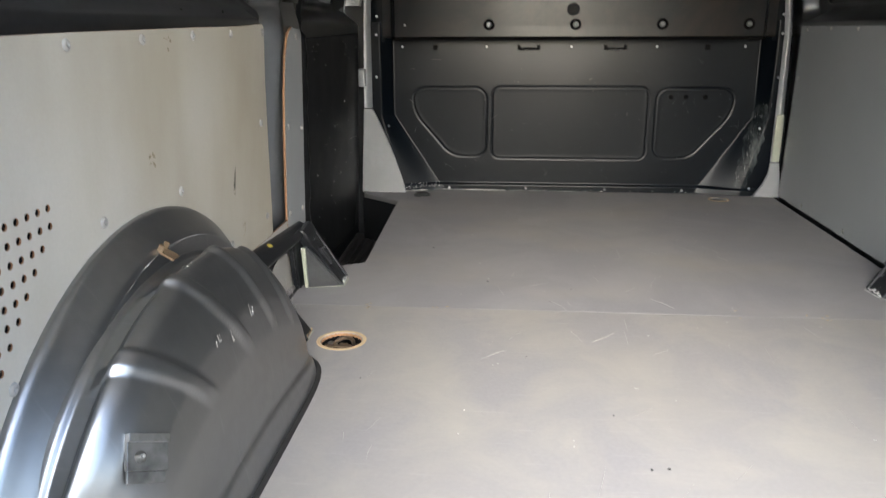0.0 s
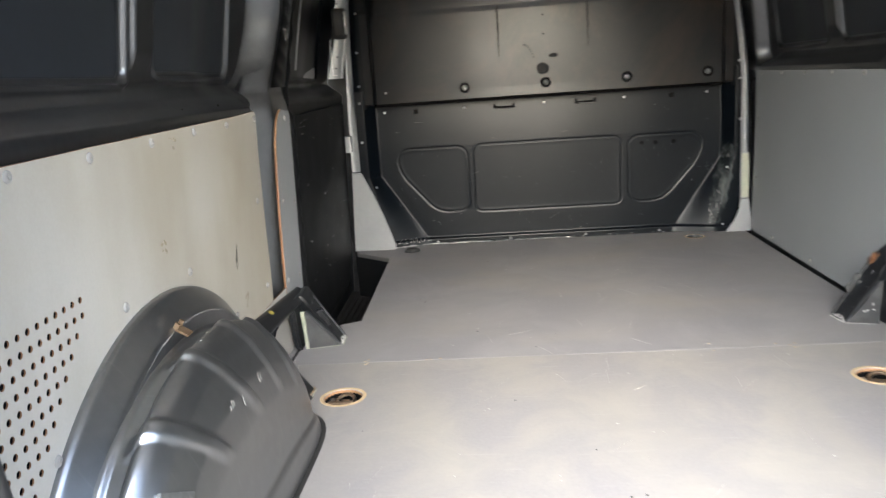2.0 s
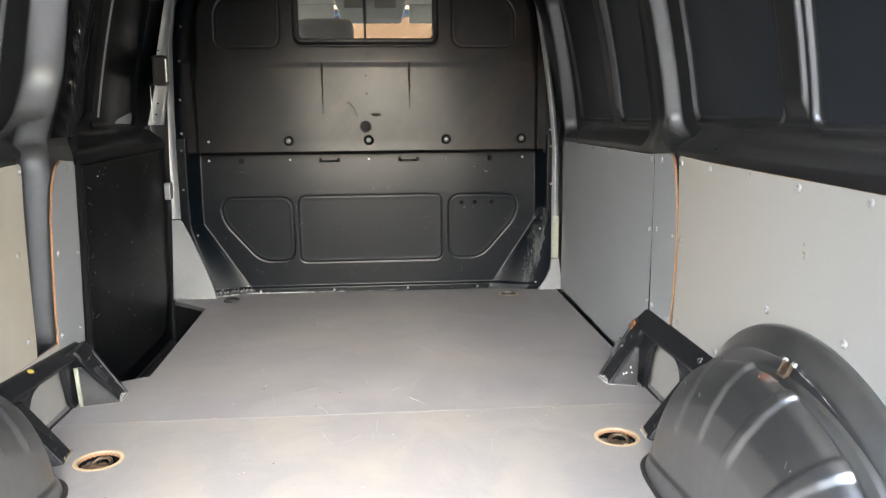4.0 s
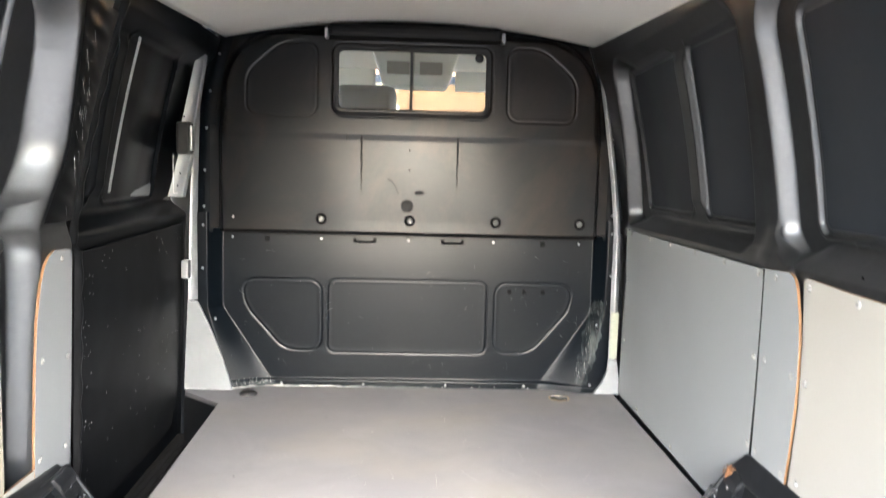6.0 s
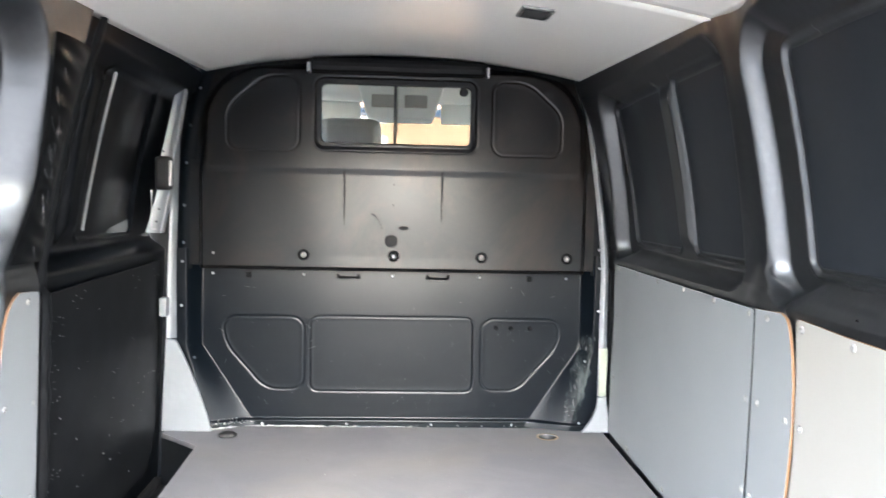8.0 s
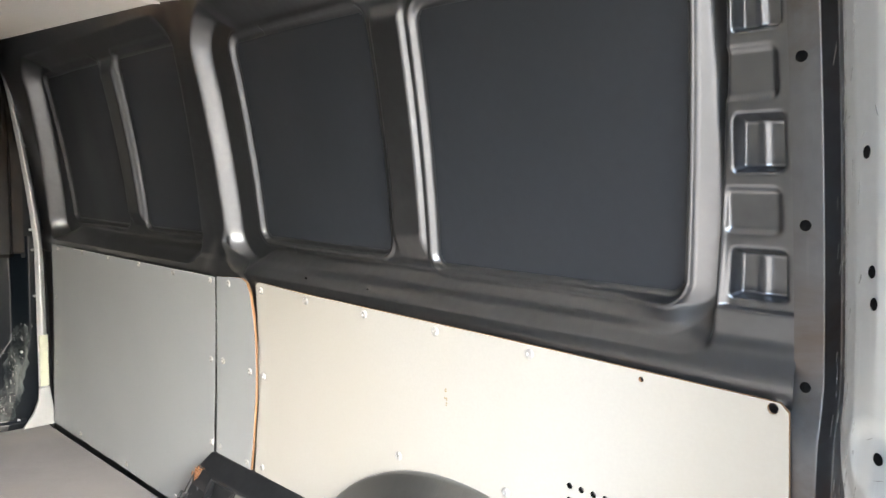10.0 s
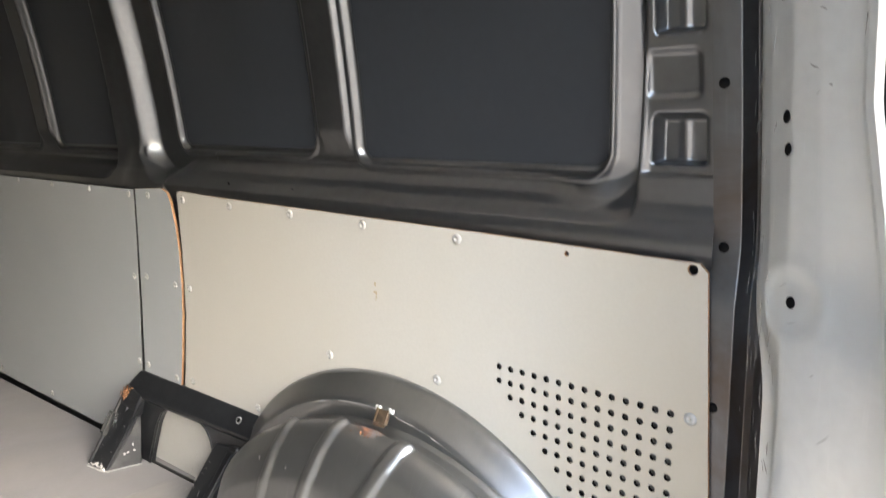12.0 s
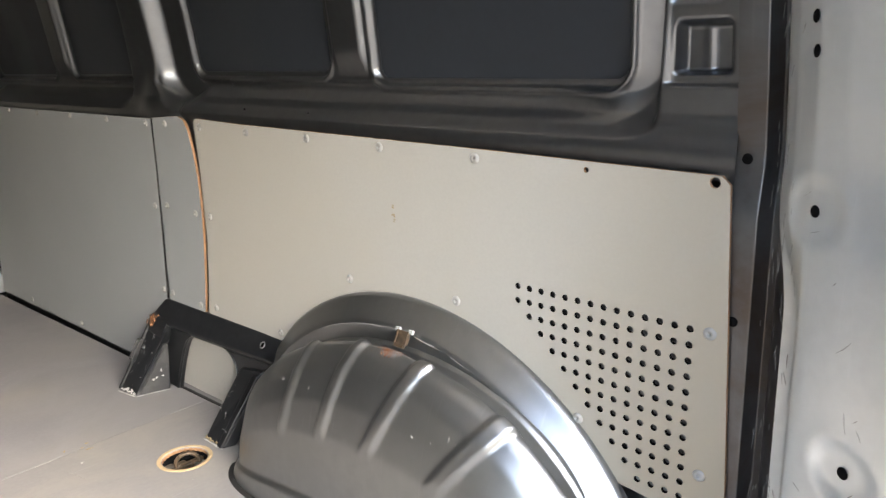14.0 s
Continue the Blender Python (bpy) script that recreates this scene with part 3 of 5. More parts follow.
for x, y, r in ((0.622, 1.015, 0.047), (-0.616, 1.004, 0.047)):
    ring = thing("lashing_recess", (x, y, -0.05), "raw wooden rimmed hole with a rusty lashing ring", "lashing ring", "lashing recesses")
    hold(ring, part("rim", lathe([(r - 0.001, -0.006), (r + 0.0005, 0.0008), (r + 0.007, 0.0012), (r + 0.009, 0.0002)], 28), WOOD, label="raw wooden rim")).location = (x, y, 0)
    ring.children[-1].matrix_parent_inverse = Matrix.Translation(-ring.location)
    cup = hold(ring, part("cup", lathe([(r, -0.002), (r - 0.004, -0.02), (r - 0.012, -0.052), (0.012, -0.056), (0, -0.055)], 24), HOLE, label="dark open cup", smooth=True))
    cup.location = (x, y, 0)
    hold(ring, part("cut_edge", lathe([(r - 0.0002, 0.0), (r - 0.0015, -0.004), (r - 0.0015, -0.017), (r, -0.018)], 28), PLYEDGE, label="raw plywood edge")).location = (x, y, 0)
    bm = bmesh.new()
    box(bm, x - 0.040, y - 0.006, -0.024, x + 0.040, y + 0.006, -0.012, 0.003)
    box(bm, x - 0.010, y - 0.024, -0.030, x + 0.010, y + 0.024, -0.016, 0.003)
    hold(ring, part("bar", bm, RUST_DARK, label="rusty lashing bar"))
    loop = part("loop", lathe([(0.024 + 0.0042 * math.cos(a * math.pi / 5), 0.0042 * math.sin(a * math.pi / 5)) for a in range(11)], 24), RUST_DARK, label="rusty lashing loop", smooth=True)
    loop.matrix_world = pose(x + 0.004, y - 0.002, -0.012, 24, -12, 0)
    hold(ring, loop)
    for x0, y0, z0, x1, y1, z1 in ((-0.036, 0.008, -0.040, -0.016, 0.028, -0.014), (0.012, -0.032, -0.042, 0.034, -0.012, -0.012)):
        hold(ring, boxed("bracket", x + x0, y + y0, z0, x + x1, y + y1, z1, STEEL, label="bare steel bracket"))
for x, y in ((0.602, 2.55), (-0.612, 2.55)):
    left = x < 0
    ring = thing("lashing_recess", (x, y, -0.05), "small black lashing point sunk in the grey floor", "lashing ring", "lashing recesses")
    cup = hold(ring, part("cup", lathe([(0.036, 0.001), (0.034, -0.006), (0.028, -0.030), (0, -0.032)], 24), RUBBER, smooth=True))
    cup.location = (x, y, 0)
    if left:
        lug = hold(ring, part("lug", lathe([(0.036, 0.0), (0.034, 0.006), (0.022, 0.014), (0, 0.017)], 20), RUBBER, smooth=True, label="black rubber lug"))
        lug.location = (x, y, 0)
        lug.scale = (1, 0.7, 1)
    else:
        rim = hold(ring, part("rim", lathe([(0.036, 0.0), (0.0365, 0.0012), (0.041, 0.0010), (0.042, 0.0002)], 28), WOOD, label="raw wooden rim"))
        rim.location = (x, y, 0)

ob = hold(FLOOR_T, boxed("joint_strip", -0.60, 1.2242, -0.004, 0.72, 1.2260, -0.0008, FLOOR, bevel=0, label="grey filler in the joint"))
flecks("wood_chips", FLOOR_T, 14, lambda r: (r.choice((0.58, 0.50, 0.3, -0.60, -0.42, 0.65)) + r.gauss(0, 0.02), 1.225 + r.gauss(0, 0.03), 0.0003), (0, 0, 1), 0.006, CHIP, 61, "tan chips along the floor joint")
flecks("paint_specks", FLOOR_T, 46, lambda r: (r.uniform(-0.58, 0.60), r.uniform(0.0, 2.4), 0.0003), (0, 0, 1), 0.004, FLECK, 62, "pale specks on the boards")
flecks("dark_specks", FLOOR_T, 14, lambda r: (r.uniform(-0.58, 0.60), r.uniform(0.0, 2.4), 0.0003), (0, 0, 1), 0.004, DRIP, 63)



def scratches(name, parent, n, pick, length, mat, seed, label="", width=0.0009):
    """Thin long scratches on a surface; pick(rng) gives a place, a way along the surface and its normal."""
    rng = random.Random(seed)
    bm = bmesh.new()
    for _ in range(n):
        c, d, up = (Vector(v) for v in pick(rng))
        d, up = d.normalized(), up.normalized()
        q = up.cross(d)
        ln, w = length * rng.uniform(0.2, 1.0), rng.uniform(0.3, 1.0) * width
        rows = [(c - d * ln * 0.5, 0.2), (c + q * rng.uniform(-0.05, 0.05) * ln, 1.0), (c + d * ln * 0.5, 0.2)]
        vs = [(bm.verts.new(p + up * 0.0004 - q * w * k), bm.verts.new(p + up * 0.0008), bm.verts.new(p + up * 0.0004 + q * w * k)) for p, k in rows]
        for a0, a1 in zip(vs, vs[1:]):
            for k in (0, 1):
                bm.faces.new((a0[k + 1], a0[k], a1[k], a1[k + 1]))
    return tagged(hold(parent, part(name, bm, mat, None, label)), kind="stuff")


scratches("scratches", FLOOR_T, 90, lambda r: ((r.uniform(-0.55, 0.60), r.uniform(-0.03, 2.3), 0.0002), (r.gauss(0.2, 0.6), 1, 0), (0, 0, 1)), 0.09, FLOORMARK, 71, "fine pale scratches in the boards", 0.0005)
# step well beside the sliding door
well = thing("step_well", (-0.80, 2.0, -0.30), "black ribbed step well beside the sliding door", "step", kind="structure")
bm = bmesh.new()
box(bm, -0.96, 1.50, -0.24, -0.66, 2.66, -0.20, 0.004)
hold(well, part("step", bm, RUBBER))
bm = bmesh.new()
for k in range(9):
    box(bm, -0.90 + 0.024 * k, 1.56, -0.2005, -0.892 + 0.024 * k, 2.56, -0.196, 0.001)
hold(well, part("tread_ribs", bm, RUBBER, label="fine ribs along the step"))
bm = bmesh.new()
box(bm, -0.684, 1.54, -0.24, -0.672, 2.44, -0.020, 0.002)
box(bm, -0.96, 1.535, -0.24, -0.675, 1.548, -0.020, 0.002)
hold(well, part("riser", bm, BLACK))
hold(well, hull("riser", [(-0.70, 2.44, -0.24), (-0.87, 2.585, -0.24), (-0.70, 2.44, -0.02), (-0.87, 2.585, -0.02), (-0.69, 2.47, -0.24),
                          (-0.69, 2.47, -0.02), (-0.86, 2.61, -0.24), (-0.86, 2.61, -0.02)], BLACK))

# ---------------------------------------------------------------- lining boards
def on_wall(sg, off=0.0):
    """Lays (u along the van, v up, w out of the wall) on the lower side wall."""
    return lambda u, v, w: Vector((sg * (xw(u, v) - off - w - 0.004), u, v))


def arch_line(y0, y1, n=26, r=ARCH_R + 0.002):
    return [(y0 + (y1 - y0) * k / n, ARCH_Z + math.sqrt(max(r * r - (y0 + (y1 - y0) * k / n - ARCH_Y) ** 2, 0))) for k in range(n + 1)]


def caps(board, sg, spots, mesh=CAP):
    for y, z in spots:
        stick("screw", mesh, board, (sg * (xw(y, z) - 0.007), y, z), (-sg, 0, 0.03))


def lattice(c, r):
    return (0.302 - 0.0207 * c + 0.0003 * r, 0.463 - 0.0222 * r - 0.0005 * c)


def perforated(cells, place, thick, radius):
    """The drilled field of a board: one cell round each hole, with the hole's own wall."""
    bm = bmesh.new()
    corner = [(0.5, 0), (0.5, 0.5), (0, 0.5), (-0.5, 0.5), (-0.5, 0), (-0.5, -0.5), (0, -0.5), (0.5, -0.5)]
    dc, dr = Vector((-0.0207, -0.0005)), Vector((0.0003, -0.0222))
    for y, z in cells:
        rings = []
        for w in (thick / 2, thick / 2 - 0.0022, -thick / 2):
            inn = [bm.verts.new(place(y - radius * math.cos(k * math.pi / 4), z - radius * math.sin(k * math.pi / 4), w)) for k in range(8)]
            if abs(w) > thick / 2 - 1e-6:
                out = [bm.verts.new(place(y + a * dc.x + b * dr.x, z + a * dc.y + b * dr.y, w)) for a, b in corner]
                for k in range(8):
                    bm.faces.new((out[k], out[(k + 1) % 8], inn[(k + 1) % 8], inn[k]))
            rings.append(inn)
        for q in (0, 1):
            for k in range(8):
                bm.faces.new((rings[q][k], rings[q][(k + 1) % 8], rings[q + 1][(k + 1) % 8], rings[q + 1][k])).material_index = 1 + q
    bmesh.ops.recalc_face_normals(bm, faces=bm.faces)
    return bm


for sg in (1, -1):
    # long board over the wheel arch
    fy = 1.165 if sg > 0 else 1.192
    outline = [(fy, 0.672), (fy - 0.004, 0.55), (fy + 0.002, 0.40), (fy + (0.03 if sg > 0 else 0.012), 0.235), (fy + (0.034 if sg > 0 else 0.012), 0.205 if sg > 0 else 0.160), (0.915, 0.205 if sg > 0 else 0.185)]
    outline += arch_line(0.91, 0.142)
    outline += [(0.134, 0.197), (-0.026, 0.180), (-0.024, 0.25), (-0.006, 0.645), (0.004, 0.655), (0.40, 0.664), (1.0, 0.674), (fy - 0.012, 0.680)]
    cells, firsts = [], []
    for r in range(12):
        firsts.append(max(0, r - 1))
        cells += [lattice(c, r) for c in range(firsts[-1], 14)]
    stairs = [lattice(13.5, -0.5), lattice(13.5, len(firsts) - 0.5)]
    for r in reversed(range(len(firsts))):
        stairs += [lattice(firsts[r] - 0.5, r + 0.5), lattice(firsts[r] - 0.5, r - 0.5)]
    holes = [[p for k, p in enumerate(stairs) if k == 0 or math.dist(p, stairs[k - 1]) > 1e-4]]
    if sg > 0:
        holes += [circle(0.188, 0.648, 0.0045, 10), circle(0.012, 0.647, 0.0075, 12)]
    b = thing("lining_board", (sg * 0.80, 0.6, 0.06), "long grey plywood board with drilled holes beside the wheel arch", "wall board", "side wall lining boards")
    face = LINING if sg > 0 else LINING_LIT_STAINED
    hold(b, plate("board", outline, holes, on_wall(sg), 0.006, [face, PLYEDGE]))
    hold(b, part("drilled_field", perforated(cells, on_wall(sg), 0.006, 0.0050), [face, HOLE if sg > 0 else HOLERIM, HOLE], label="field of drilled holes"))["kind"] = "stuff"
    spots = [(0.38, 0.650), (0.586, 0.654), (0.779, 0.658), (0.971, 0.660), (1.143 if sg > 0 else 1.18, 0.662), (0.685, 0.392 + 0.012), (0.426, 0.408 + 0.006),
             (0.196, 0.278), (0.007, 0.456), (0.010, 0.254), (0.919, 0.242), (1.162, 0.245), (1.143, 0.465)]
    if sg < 0:
        spots += [(0.188, 0.648), (0.012, 0.647)]
    caps(b, sg, spots)
    b_long = b
    # lower board seen through the foot of the pillar
    b = thing("lining_board", (sg * 0.81, 1.2, 0.0), "small grey faced plywood board low behind the pillar foot", "wall board", "side wall lining boards")
    hold(b, plate("board", [(1.43, 0.002), (0.93, 0.002), (0.93, 0.19), (1.43, 0.19)], [], on_wall(sg, 0.001), 0.006, [LINING, PLYEDGE]))
    # narrow strip on the pillar
    if sg > 0:
        ring = [(1.338, 0.676), (1.225, 0.682), (1.203, 0.674), (1.190, 0.652), (1.178, 0.60), (1.172, 0.543), (1.173, 0.47), (1.180, 0.40), (1.196, 0.30), (1.216, 0.200),
                (1.374, 0.200), (1.356, 0.40), (1.345, 0.55)]
        spots = [(1.283, 0.664), (1.322, 0.470), (1.352, 0.246), (1.198, 0.466), (1.226, 0.240)]
    else:
        ring = [(1.515, 0.655), (1.505, 0.668), (1.425, 0.674), (1.397, 0.662), (1.375, 0.640), (1.357, 0.60), (1.341, 0.52), (1.334, 0.40), (1.331, 0.28), (1.332, 0.150),
                (1.345, 0.140), (1.500, 0.135), (1.512, 0.145), (1.516, 0.40)]
        spots = [(1.46, 0.650), (1.495, 0.410), (1.365, 0.430), (1.355, 0.205), (1.485, 0.190)]
    b = thing("lining_board", (sg * 0.80, 1.3, 0.2), "narrow grey board with a raw brown plywood edge on the pillar", "wall board", "side wall lining boards")
    hold(b, plate("board", ring, [], on_wall(sg, 0.002), 0.007, [LINING_DIMMED, PLYEDGE]))
    for y, z in spots:
        stick("screw", CAP, b, (sg * (xw(y, z) - 0.009), y, z), (-sg, 0, 0.03))
    if sg < 0:
        for y, z, k, spread in ((0.585, 0.472, 9, 0.007), (0.676, 0.648, 5, 0.005)):
            flecks("smudges", b_long, k, lambda r: (lambda yy, zz: (-(xw(yy, zz) - 0.0072), yy, zz))(y + r.gauss(0, spread), z + r.gauss(0, 1.5 * spread)), (1, 0, 0.03), 0.005, SMUDGE, int(1000 * y), "brown smudges on the board")
        scratches("scuffs", b_long, 7, lambda r: (lambda q: ((-(xw(0.95, 0.36) - 0.0074), 0.939 + 0.02 * q + r.gauss(0, 0.002), 0.333 + 0.06 * q), (0, 0.3, 1), (1, 0, 0)))(r.random()), 0.04, DRIP, 92, "dark scuffs near the pillar", 0.0011)
        scratches("scuffs", b_long, 6, lambda r: (lambda q: ((-(xw(0.99, 0.25) - 0.0074), 0.988 + 0.01 * q + r.gauss(0, 0.006), 0.238 + 0.03 * q), (0, 0.3, 1), (1, 0, 0)))(r.random()), 0.025, SMUDGE, 93, "", 0.0016)
    else:
        flecks("chips", b_long, 6, lambda r: (xw(0.56, 0.54) - 0.0072, 0.560 + r.gauss(0, 0.003), 0.541 + r.gauss(0, 0.008)), (-1, 0, 0.03), 0.0045, CHIP, 94, "small tan chips in the grey face")
# front board on the closed side
b = thing("lining_board", (0.84, 2.0, 0.0), "plain grey faced plywood board between the pillar and the bulkhead", "wall board", "side wall lining boards")
hold(b, plate("board", [(1.352, 0.672), (1.359, 0.55), (1.372, 0.40), (1.392, 0.22), (1.43, 0.012), (2.60, 0.008), (2.575, 0.15), (2.53, 0.42), (2.508, 0.676)], [], on_wall(1), 0.006, [LINING_DIMMED, RUBBER]))
caps(b, 1, [(1.375, 0.662), (1.575, 0.664), (1.789, 0.666), (2.009, 0.666), (2.224, 0.667), (2.446, 0.663), (1.385, 0.462), (1.40, 0.245), (2.49, 0.488),
            (2.525, 0.246), (2.33, 0.03), (1.95, 0.03), (1.62, 0.03)])

# small bores along the belt rail
for y in (0.187, 0.388, 0.589, 0.798, 1.003):
    for sg, wl in ((1, WALL_R), (-1, WALL_L)):
        z = 0.678 + 0.012 * y
        stick("drilled_hole", TINY, wl, (sg * (xf(y, z + 0.012) + 0.0005), y, z + 0.012), (-sg, 0, -0.12))
# ---------------------------------------------------------------- wheel arches
def arch_section():
    """Inner radius profile of the arch, from the lip at the wall to the floor: x, half length, height."""
    return np.array([(0.775, 0.425, 0.336), (0.757, 0.420, 0.332), (0.751, 0.414, 0.327), (0.730, 0.412, 0.326), (0.725, 0.420, 0.333), (0.719, 0.426, 0.338), (0.711, 0.424, 0.336), (0.700, 0.416, 0.328), (0.680, 0.401, 0.298), (0.660, 0.388, 0.245),
                     (0.646, 0.382, 0.185), (0.638, 0.379, 0.12), (0.634, 0.377, 0.064), (0.627, 0.380, 0.052), (0.623, 0.383, 0.030), (0.620, 0.385, 0.0)])


def wheel_arch(sg):
    a = thing("wheel_arch", (sg * 0.72, ARCH_Y, 0), "graphite painted steel wheel arch with pressed ribs" + (" and a clip" if sg < 0 else " and rusty tab"),
              "wheel arch", "wheel arches")
    sec = arch_section()
    s = np.r_[0, np.cumsum(np.hypot(np.diff(sec[:, 0]), np.diff(sec[:, 2])))]
    s /= s[-1]
    us = np.unique(np.r_[np.linspace(0, 0.16, 24), np.linspace(0.16, 0.75, 40), np.linspace(0.75, 1, 22)])
    th = np.linspace(0, math.pi, 420)

    def f(T, U):
        X, A, H = (np.interp(U, s, sec[:, k]) for k in range(3))
        cx, sx = np.cos(T), np.sin(T)
        e = np.where(cx > 0, 1.02, 0.90)
        A = A + np.where(cx > 0, 0.048, -0.022)
        Y = ARCH_Y - 0.022 + A * np.sign(cx) * np.abs(cx) ** e
        Z = H * np.abs(sx) ** np.where(cx > 0, 1.34, 0.90)
        c = np.abs(Y - ARCH_Y + 0.022) / A
        bend = np.where(cx > 0, 7.0, 9.0)
        X = 0.790 - (0.790 - X) * np.clip(1 - np.clip(c, 0, 1) ** bend, 0, 1) ** 0.42
        rib = np.zeros_like(T)
        for top, foot, width in ((0.247, 0.342, 0.0150), (0.406, 0.484, 0.0140), (0.541, 0.600, 0.0125), (0.676, 0.706, 0.0105)) if sg > 0 else ((0.247, 0.368, 0.0150), (0.408, 0.520, 0.0140), (0.550, 0.646, 0.0125), (0.690, 0.746, 0.0105)):
            line = top + (foot - top) * np.clip((U - 0.06) / 0.46, 0, 1.1) ** (1.15 if top < 0.5 else 0.75)
            rib = np.maximum(rib, S((width + 0.005 - np.abs(Y - line)) / 0.012))
        rib *= S((U - (0.11 if sg > 0 else 0.075)) / 0.04) * S(((0.60 if sg > 0 else 0.57) - U) / 0.08)
        n = np.stack([-0.6 * S(U / 0.6), (Y - ARCH_Y) * 1.6, np.maximum(Z - ARCH_Z, 0.05) * 1.6], 0)
        n /= np.linalg.norm(n, axis=0)
        k = 0.0075 * rib
        return sg * (X + k * n[0]), Y + k * n[1], np.maximum(Z + k * n[2], 0.0)

    hold(a, sheet("dome", th, us, f, PAINT_LOW, flip=sg > 0))
    # sloping lip against the wall, with its rolled edge and the groove inside it
    prof = [(0.0, 0.500), (0.010, 0.5005), (0.016, 0.497), (0.030, 0.480), (0.046, 0.462), (0.050, 0.455), (0.0505, 0.449), (0.051, 0.440), (0.052, 0.422)]
    tt = np.linspace(math.asin(0.10 / 0.5) - 0.0, math.pi - math.asin(0.10 / 0.5), 110)

    def lip(T, K):
        off = np.interp(K, range(len(prof)), [p[0] for p in prof])
        R = np.interp(K, range(len(prof)), [p[1] for p in prof])
        Y, Z = ARCH_Y + R * np.cos(T), ARCH_Z + R * np.sin(T)
        return sg * (xw(Y, Z) - 0.004 - off), Y, np.maximum(Z, 0.0)

    hold(a, sheet("lip", tt, np.linspace(0, len(prof) - 1, 36), lip, PAINT_LOW, flip=sg > 0))
    # black strip round the base flange, painting the dark gap at the floor
    def seal(T, K):
        X, Y, Z = f(T, 0 * T + 1.0)
        w = np.stack([-np.ones_like(X) * 0.9, (Y - ARCH_Y) * 1.2], 0)
        w /= np.linalg.norm(w, axis=0)
        g = 0.012 * K - 0.002
        return X + sg * w[0] * g, Y + w[1] * g, 0.0030 - 0.0026 * K ** 2

    hold(a, sheet("base_seal", np.linspace(0.35, math.pi - 0.2, 120), np.linspace(0, 1, 4), seal, RUBBER, flip=sg > 0, label="black strip drawn for the dark gap at the floor"))
    # tab on the crown
    ty, tz = 0.497, 0.347
    bm = bmesh.new()
    if sg > 0:
        # upright strap with two bent ears, hanging over the groove
        place = lambda dx, dy, dz: Matrix.Translation((0.746 + dx, ty + dy, 0.349 + dz)) @ Matrix.Rotation(radians(-62), 4, "Y")
        box(bm, -0.013, -0.010, -0.0015, 0.013, 0.010, 0.0015, 0.001, place(0, 0, 0))
        box(bm, -0.015, -0.0105, -0.002, -0.009, 0.0105, 0.005, 0.001, place(0, 0, 0))
        for k in (1, -1):
            box(bm, -0.010, k * 0.0115 - 0.0015, -0.004, 0.014, k * 0.0115 + 0.0015, 0.004, 0.001, place(0, 0, 0))
        ears = bmesh.new()
        for k in (1, -1):
            box(ears, -0.005, k * 0.0145 - 0.005, -0.002, 0.003, k * 0.0145 + 0.005, 0.004, 0.002, place(0.009, 0, 0.012))
    else:
        m = facing((-0.750, ty, tz), (0.5, 0, 0.85))
        box(bm, -0.011, -0.012, 0, 0.011, 0.012, 0.004, 0.001, m)
        box(bm, -0.011, 0.008, 0, -0.006, 0.016, 0.014, 0.001, m)
        box(bm, 0.006, 0.008, 0, 0.011, 0.016, 0.014, 0.001, m)
    tab = hold(a, part("tab", bm, TABSTEEL if sg < 0 else RUST_DARK, label="tarnished bent steel tab" if sg < 0 else "rust stained bent steel tab"))
    if sg > 0:
        hold(tab, part("ears", ears, WHITE_BEAD, label="pale worn ears of the tab"))
    def below_tab(r):
        x, y = 0.727 - abs(r.gauss(0, 0.011)), ty + r.gauss(0, 0.017)
        return sg * x, y, float(np.interp(x, [0.680, 0.700, 0.711, 0.719, 0.725, 0.730], [0.298, 0.328, 0.336, 0.338, 0.333, 0.326])) - 0.6 * (y - ARCH_Y + 0.02) ** 2 + 0.0012

    flecks("stain", a, 36 if sg > 0 else 5, below_tab, (-sg * 0.45, 0, 0.9), 0.0018, RUSTY if sg > 0 else FLECK, 5)
    if sg > 0:
        def stained(T, U):
            X, Y, Z = f(T, U)
            return X - 0.0006, Y, Z + 0.0012
        t0, u0, u1 = math.acos((ty - 0.010 - ARCH_Y + 0.026) / 0.45), s[4], s[7]
        hold(a, sheet("rust_stain", np.linspace(t0 - 0.062, t0 + 0.062, 60), np.linspace(u0, u1, 40), stained, RUSTED, label="orange rust stain under the tab", flip=True,
                      keep=lambda T, U: np.hypot((T - t0) / 0.058, (U - u0) / (u1 - u0)) < 0.84 + 0.12 * np.sin(370 * T) * np.sin(190 * U + 1)))
        scratches("scratches", a, 12, lambda r: (lambda y: ((0.6605, y, 0.243 + r.uniform(-0.02, 0.02)), (0, r.gauss(0, 0.6), 1), (-0.95, 0, 0.3)))(r.uniform(0.3, 0.72)), 0.014, FLECK, 12, "small pale scratches", 0.0010)
    # joint sealant scratches in the groove
    def along_groove(r):
        t = r.uniform(0.45, 2.75)
        return (sg * 0.7575, ARCH_Y + 0.449 * math.cos(t), ARCH_Z + 0.4545 * math.sin(t)), (0, -math.sin(t), math.cos(t)), (-sg * 0.7, 0.6 * math.cos(t), 0.7 * math.sin(t))

    scratches("scuffs", a, 46, along_groove, 0.06, FLECK, 11, "pale scraped line along the groove", 0.0009)
    if sg < 0:
        for y, z, x in ((0.432, 0.240, -0.660), (0.474, 0.227, -0.656), (0.570, 0.235, -0.658)):
            scratches("scratches", a, 5, lambda r: ((x + 0.001, y + r.gauss(0, 0.005), z + r.gauss(0, 0.006)), (0, r.gauss(-0.5, 0.2), 1), (0.95, 0, 0.3)), 0.035, FLECK, int(y * 1000), "", 0.0022)
